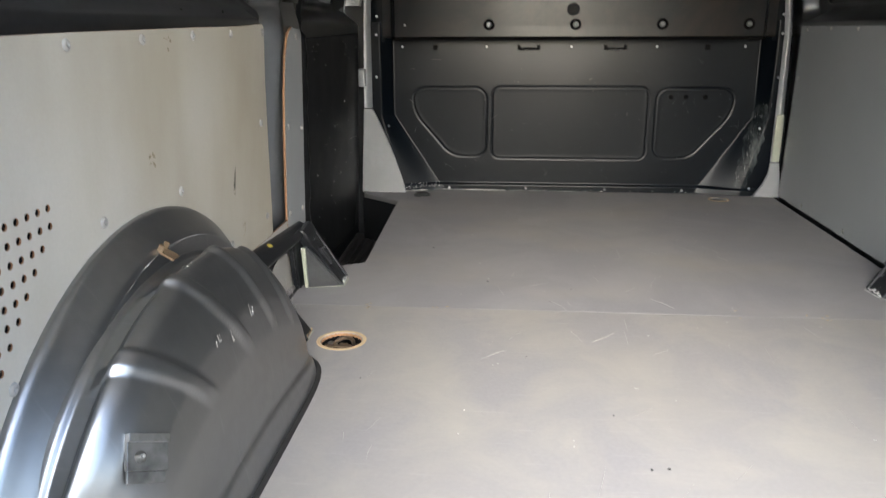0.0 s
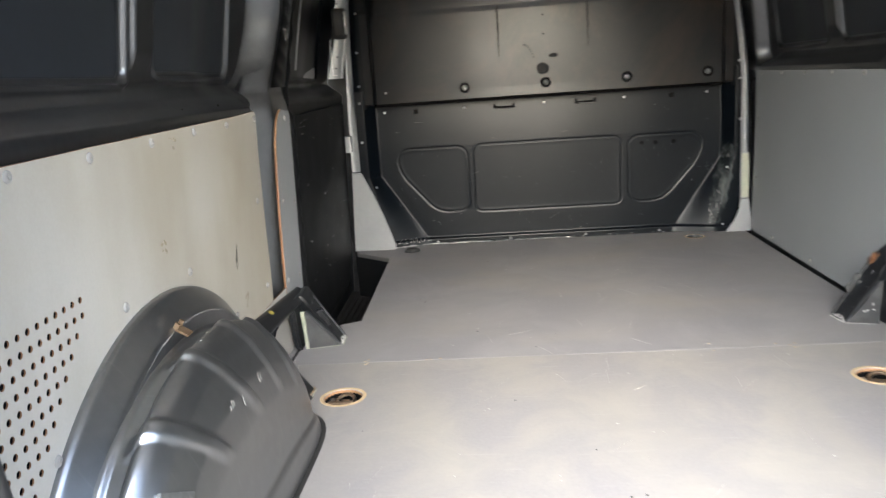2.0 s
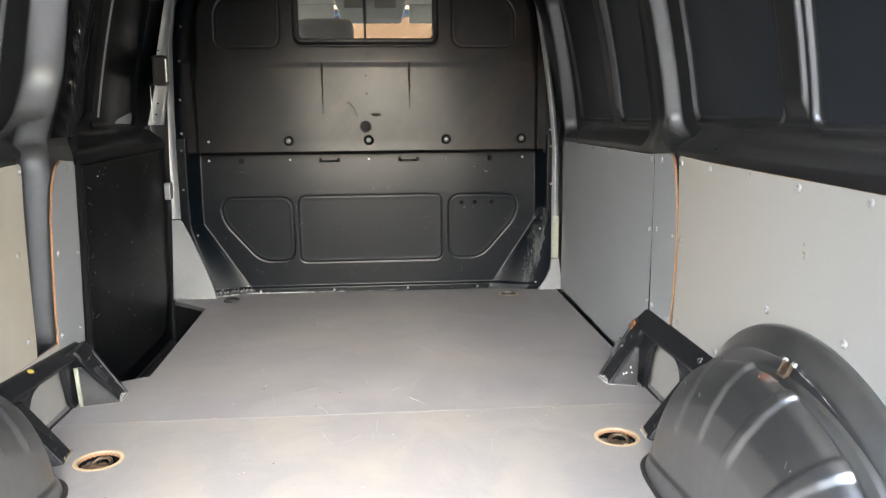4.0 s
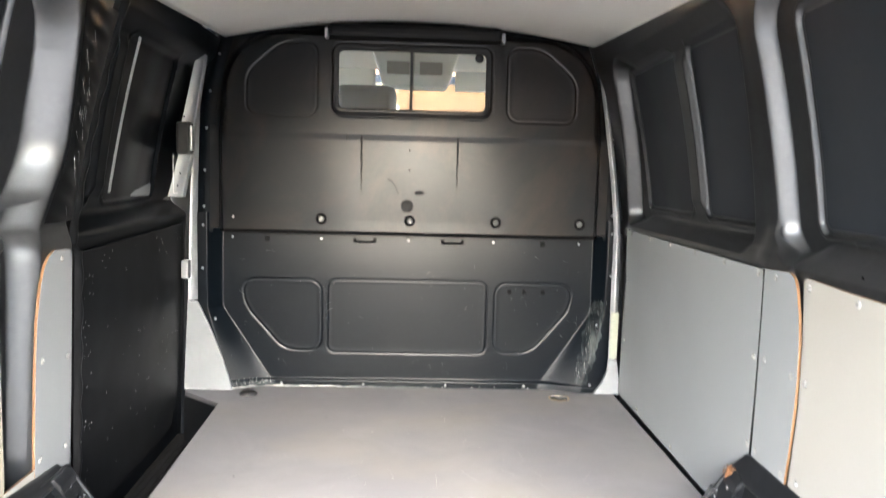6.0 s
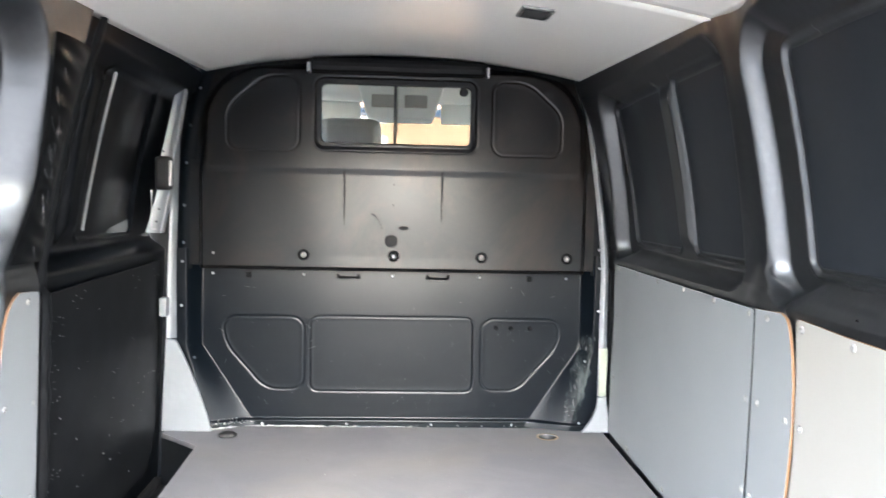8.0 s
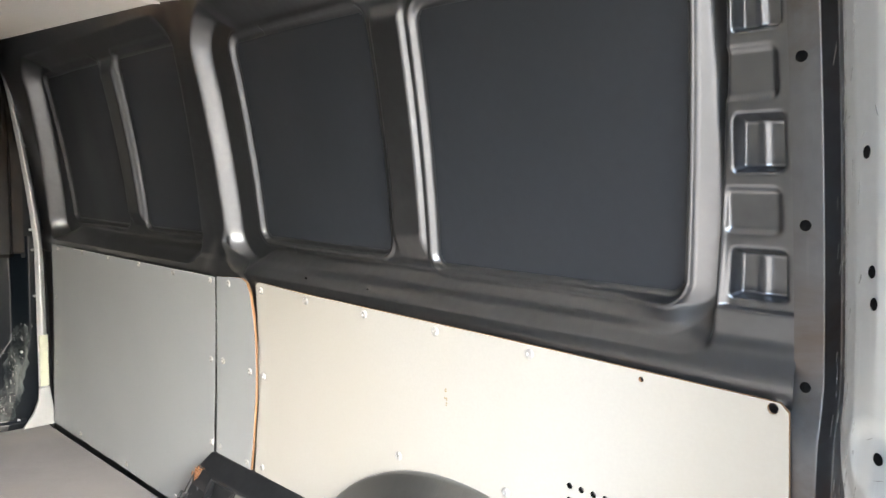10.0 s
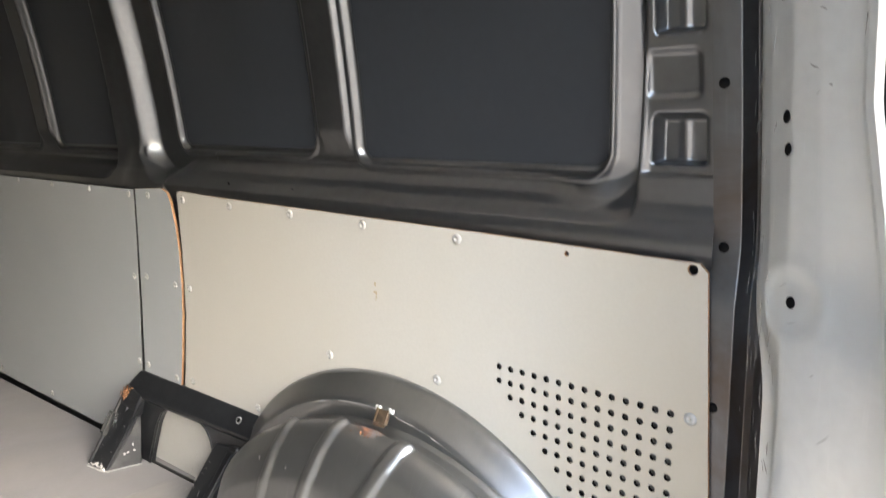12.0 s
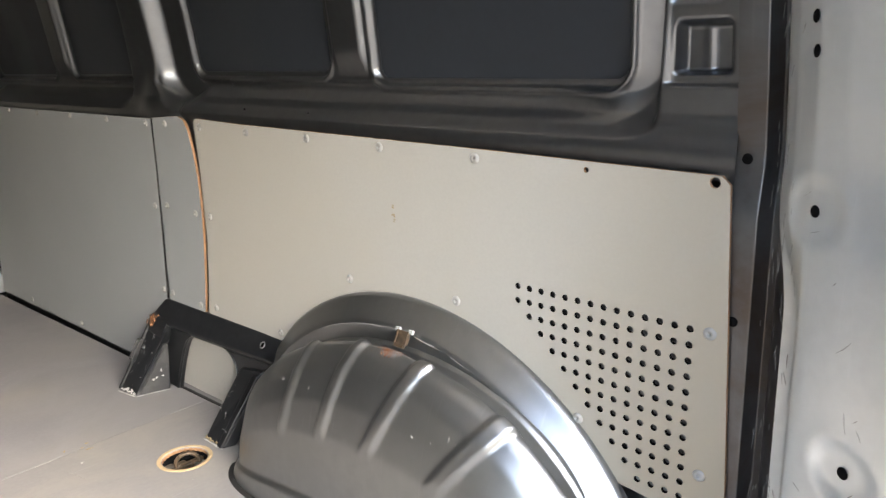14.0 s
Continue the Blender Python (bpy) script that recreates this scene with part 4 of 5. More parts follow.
        nz = Vector((0.82, -0.36, 0.43)).normalized()
        ux = Vector((0.50, 0.76, -0.43))
        ux = (ux - nz * ux.dot(nz)).normalized()
        clip = Matrix.Translation(Vector((-0.672, 0.223, 0.186)) + nz * 0.001) @ Matrix((ux, nz.cross(ux), nz)).transposed().to_4x4()
        bm = bmesh.new()
        box(bm, -0.027, -0.020, -0.002, 0.027, 0.022, 0.004, 0.001, clip)
        box(bm, -0.027, 0.013, 0.0, 0.027, 0.023, 0.009, 0.001, clip)
        box(bm, -0.025, -0.034, -0.002, 0.025, -0.020, 0.002, 0.001, clip)
        c = hold(a, part("clip", bm, STEEL, label="galvanised steel clip"))
        bolt = new("bolt", BOLT)
        bolt.matrix_world = clip @ pose(-0.010, -0.004, 0.004) @ Matrix.Diagonal((0.62, 0.62, 1, 1))
        hold(c, bolt)
    return a


wheel_arch(1)
wheel_arch(-1)


# ---------------------------------------------------------------- pillar feet
def bead(name, parent, p0, p1, width, seed, label, mat=WHITE_BEAD):
    """An uneven bead of sealant along a line."""
    r = random.Random(seed)
    bm = bmesh.new()
    p0, p1 = Vector(p0), Vector(p1)
    d = (p1 - p0).normalized()
    q = Vector((-d.y, d.x, 0))
    n = max(6, int((p1 - p0).length / 0.012))
    rows = []
    for k in range(n + 1):
        c, w = p0.lerp(p1, k / n), width * (0.35 + 0.65 * r.random() ** 2) * (0.3 if k in (0, n) else 1)
        rows.append([bm.verts.new(c + q * w * s + Vector((0, 0, h))) for s, h in ((-1, 0.0), (-0.4, 0.6 * w), (0.4, 0.6 * w), (1, 0.0))])
    for a, b in zip(rows, rows[1:]):
        for k in range(3):
            bm.faces.new((a[k], b[k], b[k + 1], a[k + 1]))
    return hold(parent, part(name, bm, mat, None, label))


def pillar_foot(sg):
    right = sg > 0
    f = thing("pillar_foot", (sg * 0.78, 1.2, 0.0), "black painted steel pillar foot with a cut gusset" + (", chipped and rusty" if right else ", pale sealed"), "bracket", "pillar feet")
    # shallow sloping rail along the wall
    if right:
        ends = ((0.880, 0.890, 0.226, 0.184), (1.386, 1.420, 0.226, 0.178))
    else:
        ends = ((0.880, 0.890, 0.205, 0.164), (1.438, 1.412, 0.164, 0.147))
    hold(f, hull("rail", [(sg * x, y, z) for yt, yf, zt, zf in ends for x, y, z in ((0.830, yt, zt - 0.002), (0.817, yt, zt), (0.790, yf, zf + 0.002), (0.788, yf, zf - 0.006), (0.800, yf, zf - 0.020), (0.826, yf, zf - 0.020))], FOOT, bevel=0.005))
    # web close to the wall, with its rounded opening down to the floor
    if right:
        ring = [(0.900, 0.180), (0.900, 0.002), (1.072, 0.002), (1.066, 0.050), (1.064, 0.112), (1.068, 0.134), (1.080, 0.154), (1.100, 0.166), (1.124, 0.172),
                (1.200, 0.173), (1.240, 0.166), (1.268, 0.148), (1.290, 0.118), (1.310, 0.076), (1.330, 0.030), (1.340, 0.002), (1.410, 0.002), (1.415, 0.180)]
    else:
        ring = [(0.900, 0.165), (0.900, 0.002), (1.085, 0.002), (1.078, 0.060), (1.080, 0.100), (1.092, 0.122), (1.112, 0.136), (1.140, 0.142),
                (1.230, 0.146), (1.262, 0.146), (1.280, 0.142), (1.290, 0.128), (1.300, 0.095), (1.312, 0.050), (1.322, 0.020), (1.340, 0.002), (1.395, 0.002), (1.405, 0.160)]
    hold(f, plate("web", ring, [], lambda u, v, w: Vector((sg * (0.803 - 0.02 * v + w), u, v)), 0.004, [FOOT], edge=0.0012))
    # folded rim round the opening
    rim = ring[2:16]
    bm = bmesh.new()
    rows = [[bm.verts.new((sg * (0.803 - 0.02 * v + q), u, v)) for q in (-0.006, -0.003, 0.004, 0.012)] for u, v in rim]
    for r0, r1 in zip(rows, rows[1:]):
        for k in range(3):
            bm.faces.new((r0[k], r0[k + 1], r1[k + 1], r1[k]))
    hold(f, part("rim", bm, FOOT, label="folded rim of the opening", smooth=True))
    # front leg: a strap that leans out to the floor, with a raised far edge
    a, b = ((0.706, 1.380), (0.701, 1.453)) if right else ((0.690, 1.375), (0.696, 1.450))
    c, e = ((0.793, 1.418, 0.182), (0.790, 1.336, 0.172)) if right else ((0.790, 1.430, 0.160), (0.788, 1.344, 0.152))
    leg = lambda u, v, h=0.0: Vector((sg * (a[0] + (b[0] - a[0]) * u + (e[0] - a[0] + (c[0] - e[0] - b[0] + a[0]) * u) * v - 0.88 * h),
                                      a[1] + (b[1] - a[1]) * u + (e[1] - a[1] + (c[1] - e[1] - b[1] + a[1]) * u) * v, max(0.0, (e[2] + (c[2] - e[2]) * u) * v + 0.47 * h)))
    hold(f, hull("leg", [leg(u, v) for u in (0, 1) for v in (0, 1)] + [leg(u, v) + Vector((sg * 0.030, 0.006, 0)) for u in (0, 1) for v in (0, 1)], FOOT, bevel=0.004))
    hold(f, hull("leg_flange", [leg(u, v, h) for u, h in ((0.86, 0.0), (0.89, 0.004), (0.97, 0.004), (1.0, 0.0)) for v in (0.02, 0.97)], FOOT, bevel=0.002, label="raised edge of the leg"))
    hold(f, hull("shoulder", [leg(u, v, h) for u in (0.02, 0.98) for v, h in ((0.80, 0.0), (0.92, 0.006), (1.04, 0.004), (1.06, -0.010))], FOOT, bevel=0.005, label="rounded shoulder under the rail"))
    # rear leg with its folded edge
    hold(f, hull("leg", [(sg * x, y, z) for x, y, z in ((0.697, 1.058, 0.0), (0.694, 0.985, 0.0), (0.722, 0.975, 0.0), (0.727, 1.050, 0.0),
                                                    (0.792, 1.046, 0.135), (0.788, 0.958, 0.150), (0.806, 0.958, 0.150), (0.806, 1.052, 0.135))], FOOT, bevel=0.003))
    hold(f, hull("leg_fold", [(sg * x, y, z) for x, y, z in ((0.690, 1.004, 0.002), (0.688, 0.988, 0.002), (0.696, 0.985, 0.002), (0.700, 1.004, 0.002),
                                                         (0.782, 0.986, 0.140), (0.780, 0.966, 0.142), (0.790, 0.962, 0.142), (0.792, 0.986, 0.140))], FOOT, bevel=0.002, label="folded edge of the leg"))
    # gusset between the leg and the wall
    w0, top = ((0.788, 1.357), (0.786, 1.342, 0.126)) if right else ((0.786, 1.351), (0.788, 1.340, 0.116))
    tip = (a[0] + 0.004, a[1] + 0.002)
    hold(f, hull("gusset", [(sg * x, y + q, z) for q in (0.0, 0.005) for x, y, z in ((*tip, 0.0), (*w0, 0.0), top, (top[0] - 0.014, top[1], top[2]))], GUSSET, bevel=0.001, label="scuffed gusset plate"))
    hold(f, hull("fold", [(sg * x, y - 0.003, z) for x, y, z in ((tip[0] - 0.003, tip[1], 0.001), (tip[0] + 0.006, tip[1] - 0.001, 0.001), (tip[0], tip[1] + 0.006, 0.004),
                                                         (top[0] - 0.016, top[1], top[2]), (top[0] - 0.007, top[1] - 0.001, top[2]), (top[0] - 0.014, top[1] + 0.005, top[2] + 0.004))],
                 PAINT, bevel=0.0012, label="worn folded edge of the gusset"))
    # slotted catch on the leg
    m = facing(tuple(leg(0.93, 0.54, 0.002) if right else leg(0.32, 0.53, 0.0)), (-sg * 0.86, 0.10, 0.50))
    turn = m @ Matrix.Rotation(radians(0 if right else 12), 4, "Z")
    bm = bmesh.new()
    for k in (1, -1):
        box(bm, k * 0.007 - 0.0022, -0.028, -0.004, k * 0.007 + 0.0022, 0.028, 0.008, 0.002, turn)
        box(bm, -0.008, k * 0.026 - 0.0025, -0.004, 0.008, k * 0.026 + 0.0025, 0.008, 0.002, turn)
    catch = hold(f, part("catch", bm, FOOT, label="black slotted catch"))
    bm = bmesh.new()
    box(bm, -0.0055, -0.025, -0.003, 0.0055, 0.025, 0.003, 0.001, turn)
    hold(catch, part("slot", bm, HOLE, label="dark slot of the catch"))
    bm = lathe([(0, 0.006), (0.004, 0.0055), (0.0065, 0.002), (0.007, 0.0)], 14)
    bmesh.ops.transform(bm, matrix=facing(tuple(leg(0.70, 0.60)), (-sg * 0.86, 0.10, 0.50)), verts=bm.verts)
    hold(f, part("stud", bm, FOOT, label="round black stud"))
    # pale sealant along the cut feet
    pale = WHITE_BEAD if right else TAPE
    for k, ((xa, ya), (xb, yb), wd) in enumerate(((w0, a, 0.0022), (a, (b[0] - 0.004, b[1]), 0.0034), ((0.691, 0.985), (0.694, 1.062), 0.0022))):
        bead("sealant", f, (sg * xa, ya - 0.003, 0.0), (sg * xb, yb - 0.003, 0.0), wd, 60 + k, "pale sealant line along the floor", pale)
    if not right:
        hold(f, hull("sealed_edge", [(sg * x, y, z) for (x0, y0, z0), wd in (((*w0, 0.001), 0.0045), (top, 0.006)) for x, y, z in ((x0 - wd, y0 - 0.006, z0), (x0 + wd, y0 - 0.006, z0), (x0 - wd, y0 + 0.002, z0), (x0 + wd, y0 + 0.002, z0))],
                     TAPE, bevel=0.002, label="pale yellow sealant up the edge of the gusset"))
    n_leg = (-sg * 0.86, 0.05, 0.48)
    flecks("scuffs", f, 15, lambda r: tuple(leg(r.random(), r.random() ** 1.4, 0.0006)), n_leg, 0.0026, FLECK, 21, "pale chips in the black paint")
    scratches("scratches", f, 16, lambda r: (tuple(leg(r.uniform(0.1, 0.9), r.uniform(0.1, 0.95), 0.0003)), (0.4 * sg, r.gauss(0, 0.6), r.gauss(0.6, 0.5)), n_leg), 0.022, SCUFF, 27, "", 0.0008)
    flecks("scuffs", f, 26, lambda r: tuple(leg(r.random(), 0.02 + 0.05 * r.random() ** 2, 0.0008)), n_leg, 0.006, WHITE_BEAD, 28, "whitish worn lower end of the leg")
    if right:
        flecks("chips", f, 4, lambda r: (lambda v: (sg * (tip[0] + 0.01 + (top[0] - tip[0] - 0.012) * v), tip[1] - 0.0045 + (top[1] - tip[1]) * v, 0.01 + (top[2] - 0.02) * v * r.uniform(0.3, 1.0)))(r.uniform(0.15, 0.85)), (-0.1, -1, 0.1), 0.007, WHITE_BEAD, 29, "white chips on the gusset")
        flecks("rusty_patch", f, 30, lambda r: tuple(leg(r.uniform(0.55, 1.0), 0.96 + r.gauss(0, 0.035), 0.0055)), n_leg, 0.007, RUST, 24, "rusty worn end of the rail")
    flecks("chips", f, 26, lambda r: (lambda y: (sg * 0.695, y, 0.003 + 0.006 * r.random()))(r.uniform(0.990, 1.056)), (-sg * 0.92, 0, 0.38), 0.005, CHIP, 22, "tan chipped foot")
    scratches("scratches", f, 14, lambda r: (lambda v, y: ((sg * (0.6955 + 0.42 * v), y, v), (0.1, r.gauss(0, 1), r.gauss(0, 1)), (-sg * 0.92, 0, 0.38)))(r.uniform(0.02, 0.13), r.uniform(0.99, 1.05)), 0.03, FLECK, 23, "", 0.0011)
    scratches("scratches", f, 10, lambda r: (lambda y, z: ((sg * (0.7985 - 0.02 * z), y, z), (0, r.gauss(0, 1), r.gauss(0, 0.7)), (-sg, 0, 0)))(r.uniform(0.93, 1.05), r.uniform(0.05, 0.15)), 0.025, SCUFF, 25, "", 0.0011)
    n_rail = (-sg * 0.83, 0, 0.55)
    if right:
        stick("hole_ring", mesh_of(lathe([(0.0058, 0.0004), (0.0062, 0.0016), (0.0074, 0.0014), (0.0080, 0.0)], 16), "hole_ring", FLECK), f, (0.8035, 0.970, 0.2050), n_rail, "pale worn ring round a hole")
        stick("drilled_hole", BORE, f, (0.8035, 0.970, 0.2050), n_rail)
    else:
        bm = lathe([(0, 0.0034), (0.009, 0.0030), (0.014, 0.0018), (0.0170, 0.0)], 11)
        for v in bm.verts:
            v.co.x *= 1 + 0.25 * math.sin(3 * math.atan2(v.co.y, v.co.x))
        bmesh.ops.transform(bm, matrix=facing((-0.8035, 1.128, 0.1715), n_rail), verts=bm.verts)
        hold(f, part("plug", bm, YELLOW, label="yellow blob of filler in a hole"))
    return f


pillar_foot(1)
pillar_foot(-1)

# ---------------------------------------------------------------- rear corner posts
for sg in (1, -1):
    post = thing("corner_post", (sg * 0.75, -0.1, -0.06), "graphite painted steel corner post with punched holes beside the rear opening", "van pillar", "rear corner posts", kind="structure")
    # flat flange, dark channel, broad face, rolled edge
    prof = [(0.000, -0.004), (-0.001, -0.020), (-0.001, -0.038), (0.010, -0.042), (0.024, -0.048), (0.020, -0.060), (-0.018, -0.064), (-0.036, -0.071), (-0.058, -0.085),
            (-0.090, -0.113), (-0.116, -0.150), (-0.137, -0.187), (-0.147, -0.203), (-0.160, -0.207), (-0.166, -0.214), (-0.164, -0.223), (-0.212, -0.244), (-0.226, -0.254), (-0.214, -0.259), (0.0, -0.260), (0.14, -0.260)]

    def fpost(K, Z, sg=sg, prof=prof):
        off = np.interp(K, range(len(prof)), [p[0] for p in prof])
        Y = np.interp(K, range(len(prof)), [p[1] for p in prof]) + 0 * Z
        b = S((Z - 0.60) / 0.1)
        base = (1 - b) * xw(0 * Z, Z) + b * (xf(0 * Z, Z) - 0.006)
        wob = S((K - 5.2) / 1.5) * S((9.5 - K) / 2)
        Y = Y - 0.030 * wob * S((0.66 - Z) / 0.16)
        # the outer edge leans outwards towards the sill
        lean = 0.15 * (np.minimum(Z, 0.84) - 0.70) * S((K - 9.0) / 2.5)
        Y = Y + lean
        X = base + off + 0.55 * lean
        # round pressed bosses
        for zc, yc in ((0.640, -0.120), (0.392, -0.182)):
            rr = np.hypot((Y - yc) * 1.0, Z - zc)
            X = X + 0.007 * S((0.036 - rr) / 0.014) - 0.0015 * np.exp(-((rr - 0.039) / 0.005) ** 2)
        X = X - 0.012 * S((0.655 - Z) / 0.22) * S((K - 6.5) / 2.0)
        return sg * X, Y, Z

    hold(post, sheet("flange", np.linspace(0, 6, 60), np.arange(-0.07, 1.36, 0.008), fpost, FLANGE, flip=sg < 0, label="stained dark flange and channel"))
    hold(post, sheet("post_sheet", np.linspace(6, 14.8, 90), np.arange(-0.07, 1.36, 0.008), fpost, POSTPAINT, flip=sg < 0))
    hold(post, sheet("seal_channel", np.linspace(14.8, 17.6, 24), np.arange(-0.07, 1.36, 0.02), fpost, RUBBER, flip=sg < 0, label="black channel of the door seal"))
    hold(post, sheet("outer_skin", np.linspace(17.6, len(prof) - 1, 12), np.arange(-0.07, 1.36, 0.02), fpost, OUTER, flip=sg < 0, label="painted outer skin"))
    # rubber door seal along the outer edge
    ang = np.linspace(0, 2 * math.pi, 13)
    hold(post, sheet("door_seal", ang, np.arange(-0.07, 1.36, 0.03),
                     lambda T, Z: (fpost(0 * T + 17.0, Z)[0] + sg * (-0.010 + 0.014 * np.cos(T)), -0.262 + 0.012 * np.sin(T), Z), RUBBER, flip=sg > 0, label="black rubber door seal"))

    def on_post(y, z):
        """The post's surface point and normal where its profile reaches y."""
        ks = np.linspace(0, 12.5, 1500)
        X, Y, Z = fpost(ks, 0 * ks + z)
        i = int(np.argmin(np.abs(Y - y) + 0.002 * ks))
        i = min(max(i, 4), 1490)
        t = Vector((X[i + 4] - X[i - 4], Y[i + 4] - Y[i - 4], 0)).normalized()
        n = Vector((t.y, -t.x, 0))
        return Vector((X[i], Y[i], z)), n if n.x * sg < 0 else -n

    for y, z in ((-0.018, 0.476), (-0.018, 0.676), (-0.018, 0.868), (-0.018, 1.05), (-0.018, 0.27), (-0.107, 0.829), (-0.110, 0.797), (-0.100, 0.945), (-0.120, 0.640), (-0.182, 0.392)):
        p, n = on_post(y, z)
        stick("drilled_hole", BORE, post, p + n * 0.0009, n)
    def post_mark(r):
        p, n = on_post(r.choice((-0.045, -0.064, -0.066)) - 0.03 * r.random() ** 2, r.uniform(0.1, 1.1))
        return p, (0.15 * r.gauss(0, 1) * n.y, -0.15 * r.gauss(0, 1) * n.x, 1), n

    def face_mark(r):
        p, n = on_post(r.uniform(-0.20, -0.075), r.uniform(0.2, 1.0))
        d = r.gauss(0, 1)
        return p, (d * n.y, -d * n.x, 0.8), n

    scratches("scratches", post, 30, face_mark, 0.022, FLECK, 32, "sparse pale scratches on the face", 0.0008)
    scratches("scratches", post, 110, post_mark, 0.03, FLECK, 31, "pale scratches down the edge", 0.0011)

# rear cross members that close the frame of the opening
ob = boxed("rear_header", -0.86, -0.216, 1.285, 0.86, -0.06, 1.47, PAINT, bevel=0.02)
tagged(ob, "graphite painted roof cross member over the rear opening", "van frame", kind="structure")
ob = boxed("rear_sill", -0.86, -0.235, -0.36, 0.86, -0.078, -0.012, PLASTIC, bevel=0.012)
tagged(ob, "dark plastic covered rear loading sill", "sill", kind="structure")

# ---------------------------------------------------------------- roof lining
def roof(name, y0, y1, drop):
    n = 60

    def f(X, Y):
        return X, Y, zr(X, Y) - drop
    ob = sheet(name, np.linspace(-0.705, 0.705, n), np.linspace(y0, y1, 30), f, ROOF)
    md = ob.modifiers.new("thick", "SOLIDIFY")
    md.thickness, md.offset = 0.004, 1
    return tagged(ob, "smooth off-white curved roof lining board", "ceiling", kind="structure")


roof("ceiling", 1.372, 2.585, 0.004)
roof("ceiling", -0.06, 1.392, 0.0)
lamp = thing("ceiling_lamp", (0.345, 1.617, 1.39), "small oblong dark interior lamp in a white bezel", "ceiling lamp")
zc = zr(0.345, 1.617) - 0.004
tilt = pose(0.345, 1.617, zc, 2.6, 6.2, 0)
bm = bmesh.new()
box(bm, -0.040, -0.062, -0.006, 0.040, 0.062, 0.002, 0.004, tilt)
hold(lamp, part("bezel", bm, STEEL, label="metal bezel"))
bm = bmesh.new()
box(bm, -0.031, -0.050, -0.0075, 0.031, 0.042, -0.004, 0.003, tilt)
hold(lamp, part("lens", bm, PLASTIC, label="dark lens"))
# ---------------------------------------------------------------- bulkhead
BH = thing("bulkhead", (0, 2.68, 0), "black painted pressed steel bulkhead with a window to the cab", "bulkhead", kind="structure")


def groove(d, w=0.0026):
    return np.exp(-(d / w) ** 2)


def corner_field(X, Z):
    a = np.abs(X)
    d = rbox(a, Z, 0.362, 1.072, 0.628, 1.350, 0.045)
    cut = ((a - 0.638) * 0.66 + (Z - 1.224) * 0.75)
    return smax(d, cut, 0.035)


def low_field(X, Z):
    a = np.abs(X)
    mid = rbox(X, Z, -0.326, 0.137, 0.318, 0.436, 0.035)
    d = rbox(a, Z, 0.350, 0.145, 0.660, 0.433, 0.050)
    cut = (a - 0.645) * 0.757 - (Z - 0.315) * 0.653
    return mid, smax(d, cut, 0.04)


WIN = (-0.287, 1.099, 0.283, 1.331)


def upper(X, Z):
    e = rbox(X, Z, -0.738, 0.2, 0.738, 1.412, 0.25)
    y = 2.569 - 0.005 * S((Z - 0.985) / 0.03) + 0.003 * np.clip((0.92 - Z) / 0.24, 0, 1) ** 2 + 0.05 * np.maximum(Z - 0.99, 0) + 0.020 * (X / 0.74) ** 2
    y += 0.058 * (1 - S(-e / 0.040)) * S((Z - 0.95) / 0.2) + 0.03 * (1 - S(-e / 0.018)) * (1 - S((Z - 0.95) / 0.2))
    c = corner_field(X, Z)
    y += 0.0040 * groove(c, 0.0030) + 0.001 * S(-c / 0.02)
    w = rbox(X, Z, WIN[0] - 0.016, WIN[1] - 0.018, WIN[2] + 0.016, WIN[3] + 0.016, 0.035)
    y += -0.010 * S(-w / 0.012) + 0.003 * groove(w - 0.004)
    # slight waves of the thin sheet
    y += 0.0007 * np.sin(8.3 * X + 1.0) * np.sin(11 * Z + 0.6) + 0.0004 * np.sin(19 * X + 5 * Z)
    # folded lower lip
    y += 0.10 * S((0.636 - Z) / 0.006)
    return X, y, Z


hold(BH, sheet("upper_panel", np.arange(-0.80, 0.802, 0.0033), np.r_[0.628, np.arange(0.631, 1.44, 0.0033)], upper, BULK_DUSTY_SHEEN,
               keep=lambda U, V: (rbox(U, V, *WIN[:2], *WIN[2:], 0.03) > 0) & (np.abs(U) < 0.775) & (V < 1.425 - 0.14 * U * U)))


def lower(X, Z):
    a = np.abs(X)
    y = 2.682 + 0.005 * np.clip((Z - 0.44) / 0.18, 0, 1) ** 1.6 + 0.006 * np.clip((0.42 - Z) / 0.42, 0, 1)
    mid, sd = low_field(X, Z)
    for d in (mid, sd):
        y += 0.0031 * groove(d, 0.0030) + 0.001 * S(-d / 0.02)
    y += 0.0007 * np.sin(7.1 * X + 2.0) * np.sin(10 * Z + 1.6) + 0.0004 * np.sin(17 * X - 6 * Z)
    low = np.clip((0.32 - Z) / 0.32, 0, 1)
    e1, e2 = 0.786 - 0.085 * low, 0.742 - 0.212 * low
    y -= 0.055 * ramp((a - e2) / (e1 - e2)) * (1 + 0.25 * np.clip((Z - 0.32) / 0.3, 0, 1))
    y -= 0.010 * S((0.030 - Z) / 0.008)
    return X, y, Z


hold(BH, sheet("lower_panel", np.arange(-0.826, 0.828, 0.0033), np.arange(-0.012, 0.700, 0.0033), lower, BULK,
               keep=lambda U, V: np.abs(U) < np.where(V > 0.15, 0.822, 0.765 + 0.38 * V)))
# closing sheet behind, out to the body sides
hold(BH, plate("back_sheet", [(-0.97, -0.36), (0.97, -0.36), (0.97, 0.7), (0.90, 1.2), (0.80, 1.50), (-0.80, 1.50), (-0.90, 1.2), (-0.97, 0.7)],
               [rounded(WIN[0] - 0.01, WIN[1] - 0.01, WIN[2] + 0.01, WIN[3] + 0.01, 0.03)], lambda u, v, w: Vector((u, 2.706 - w, v)), 0.006, [BLACK]))
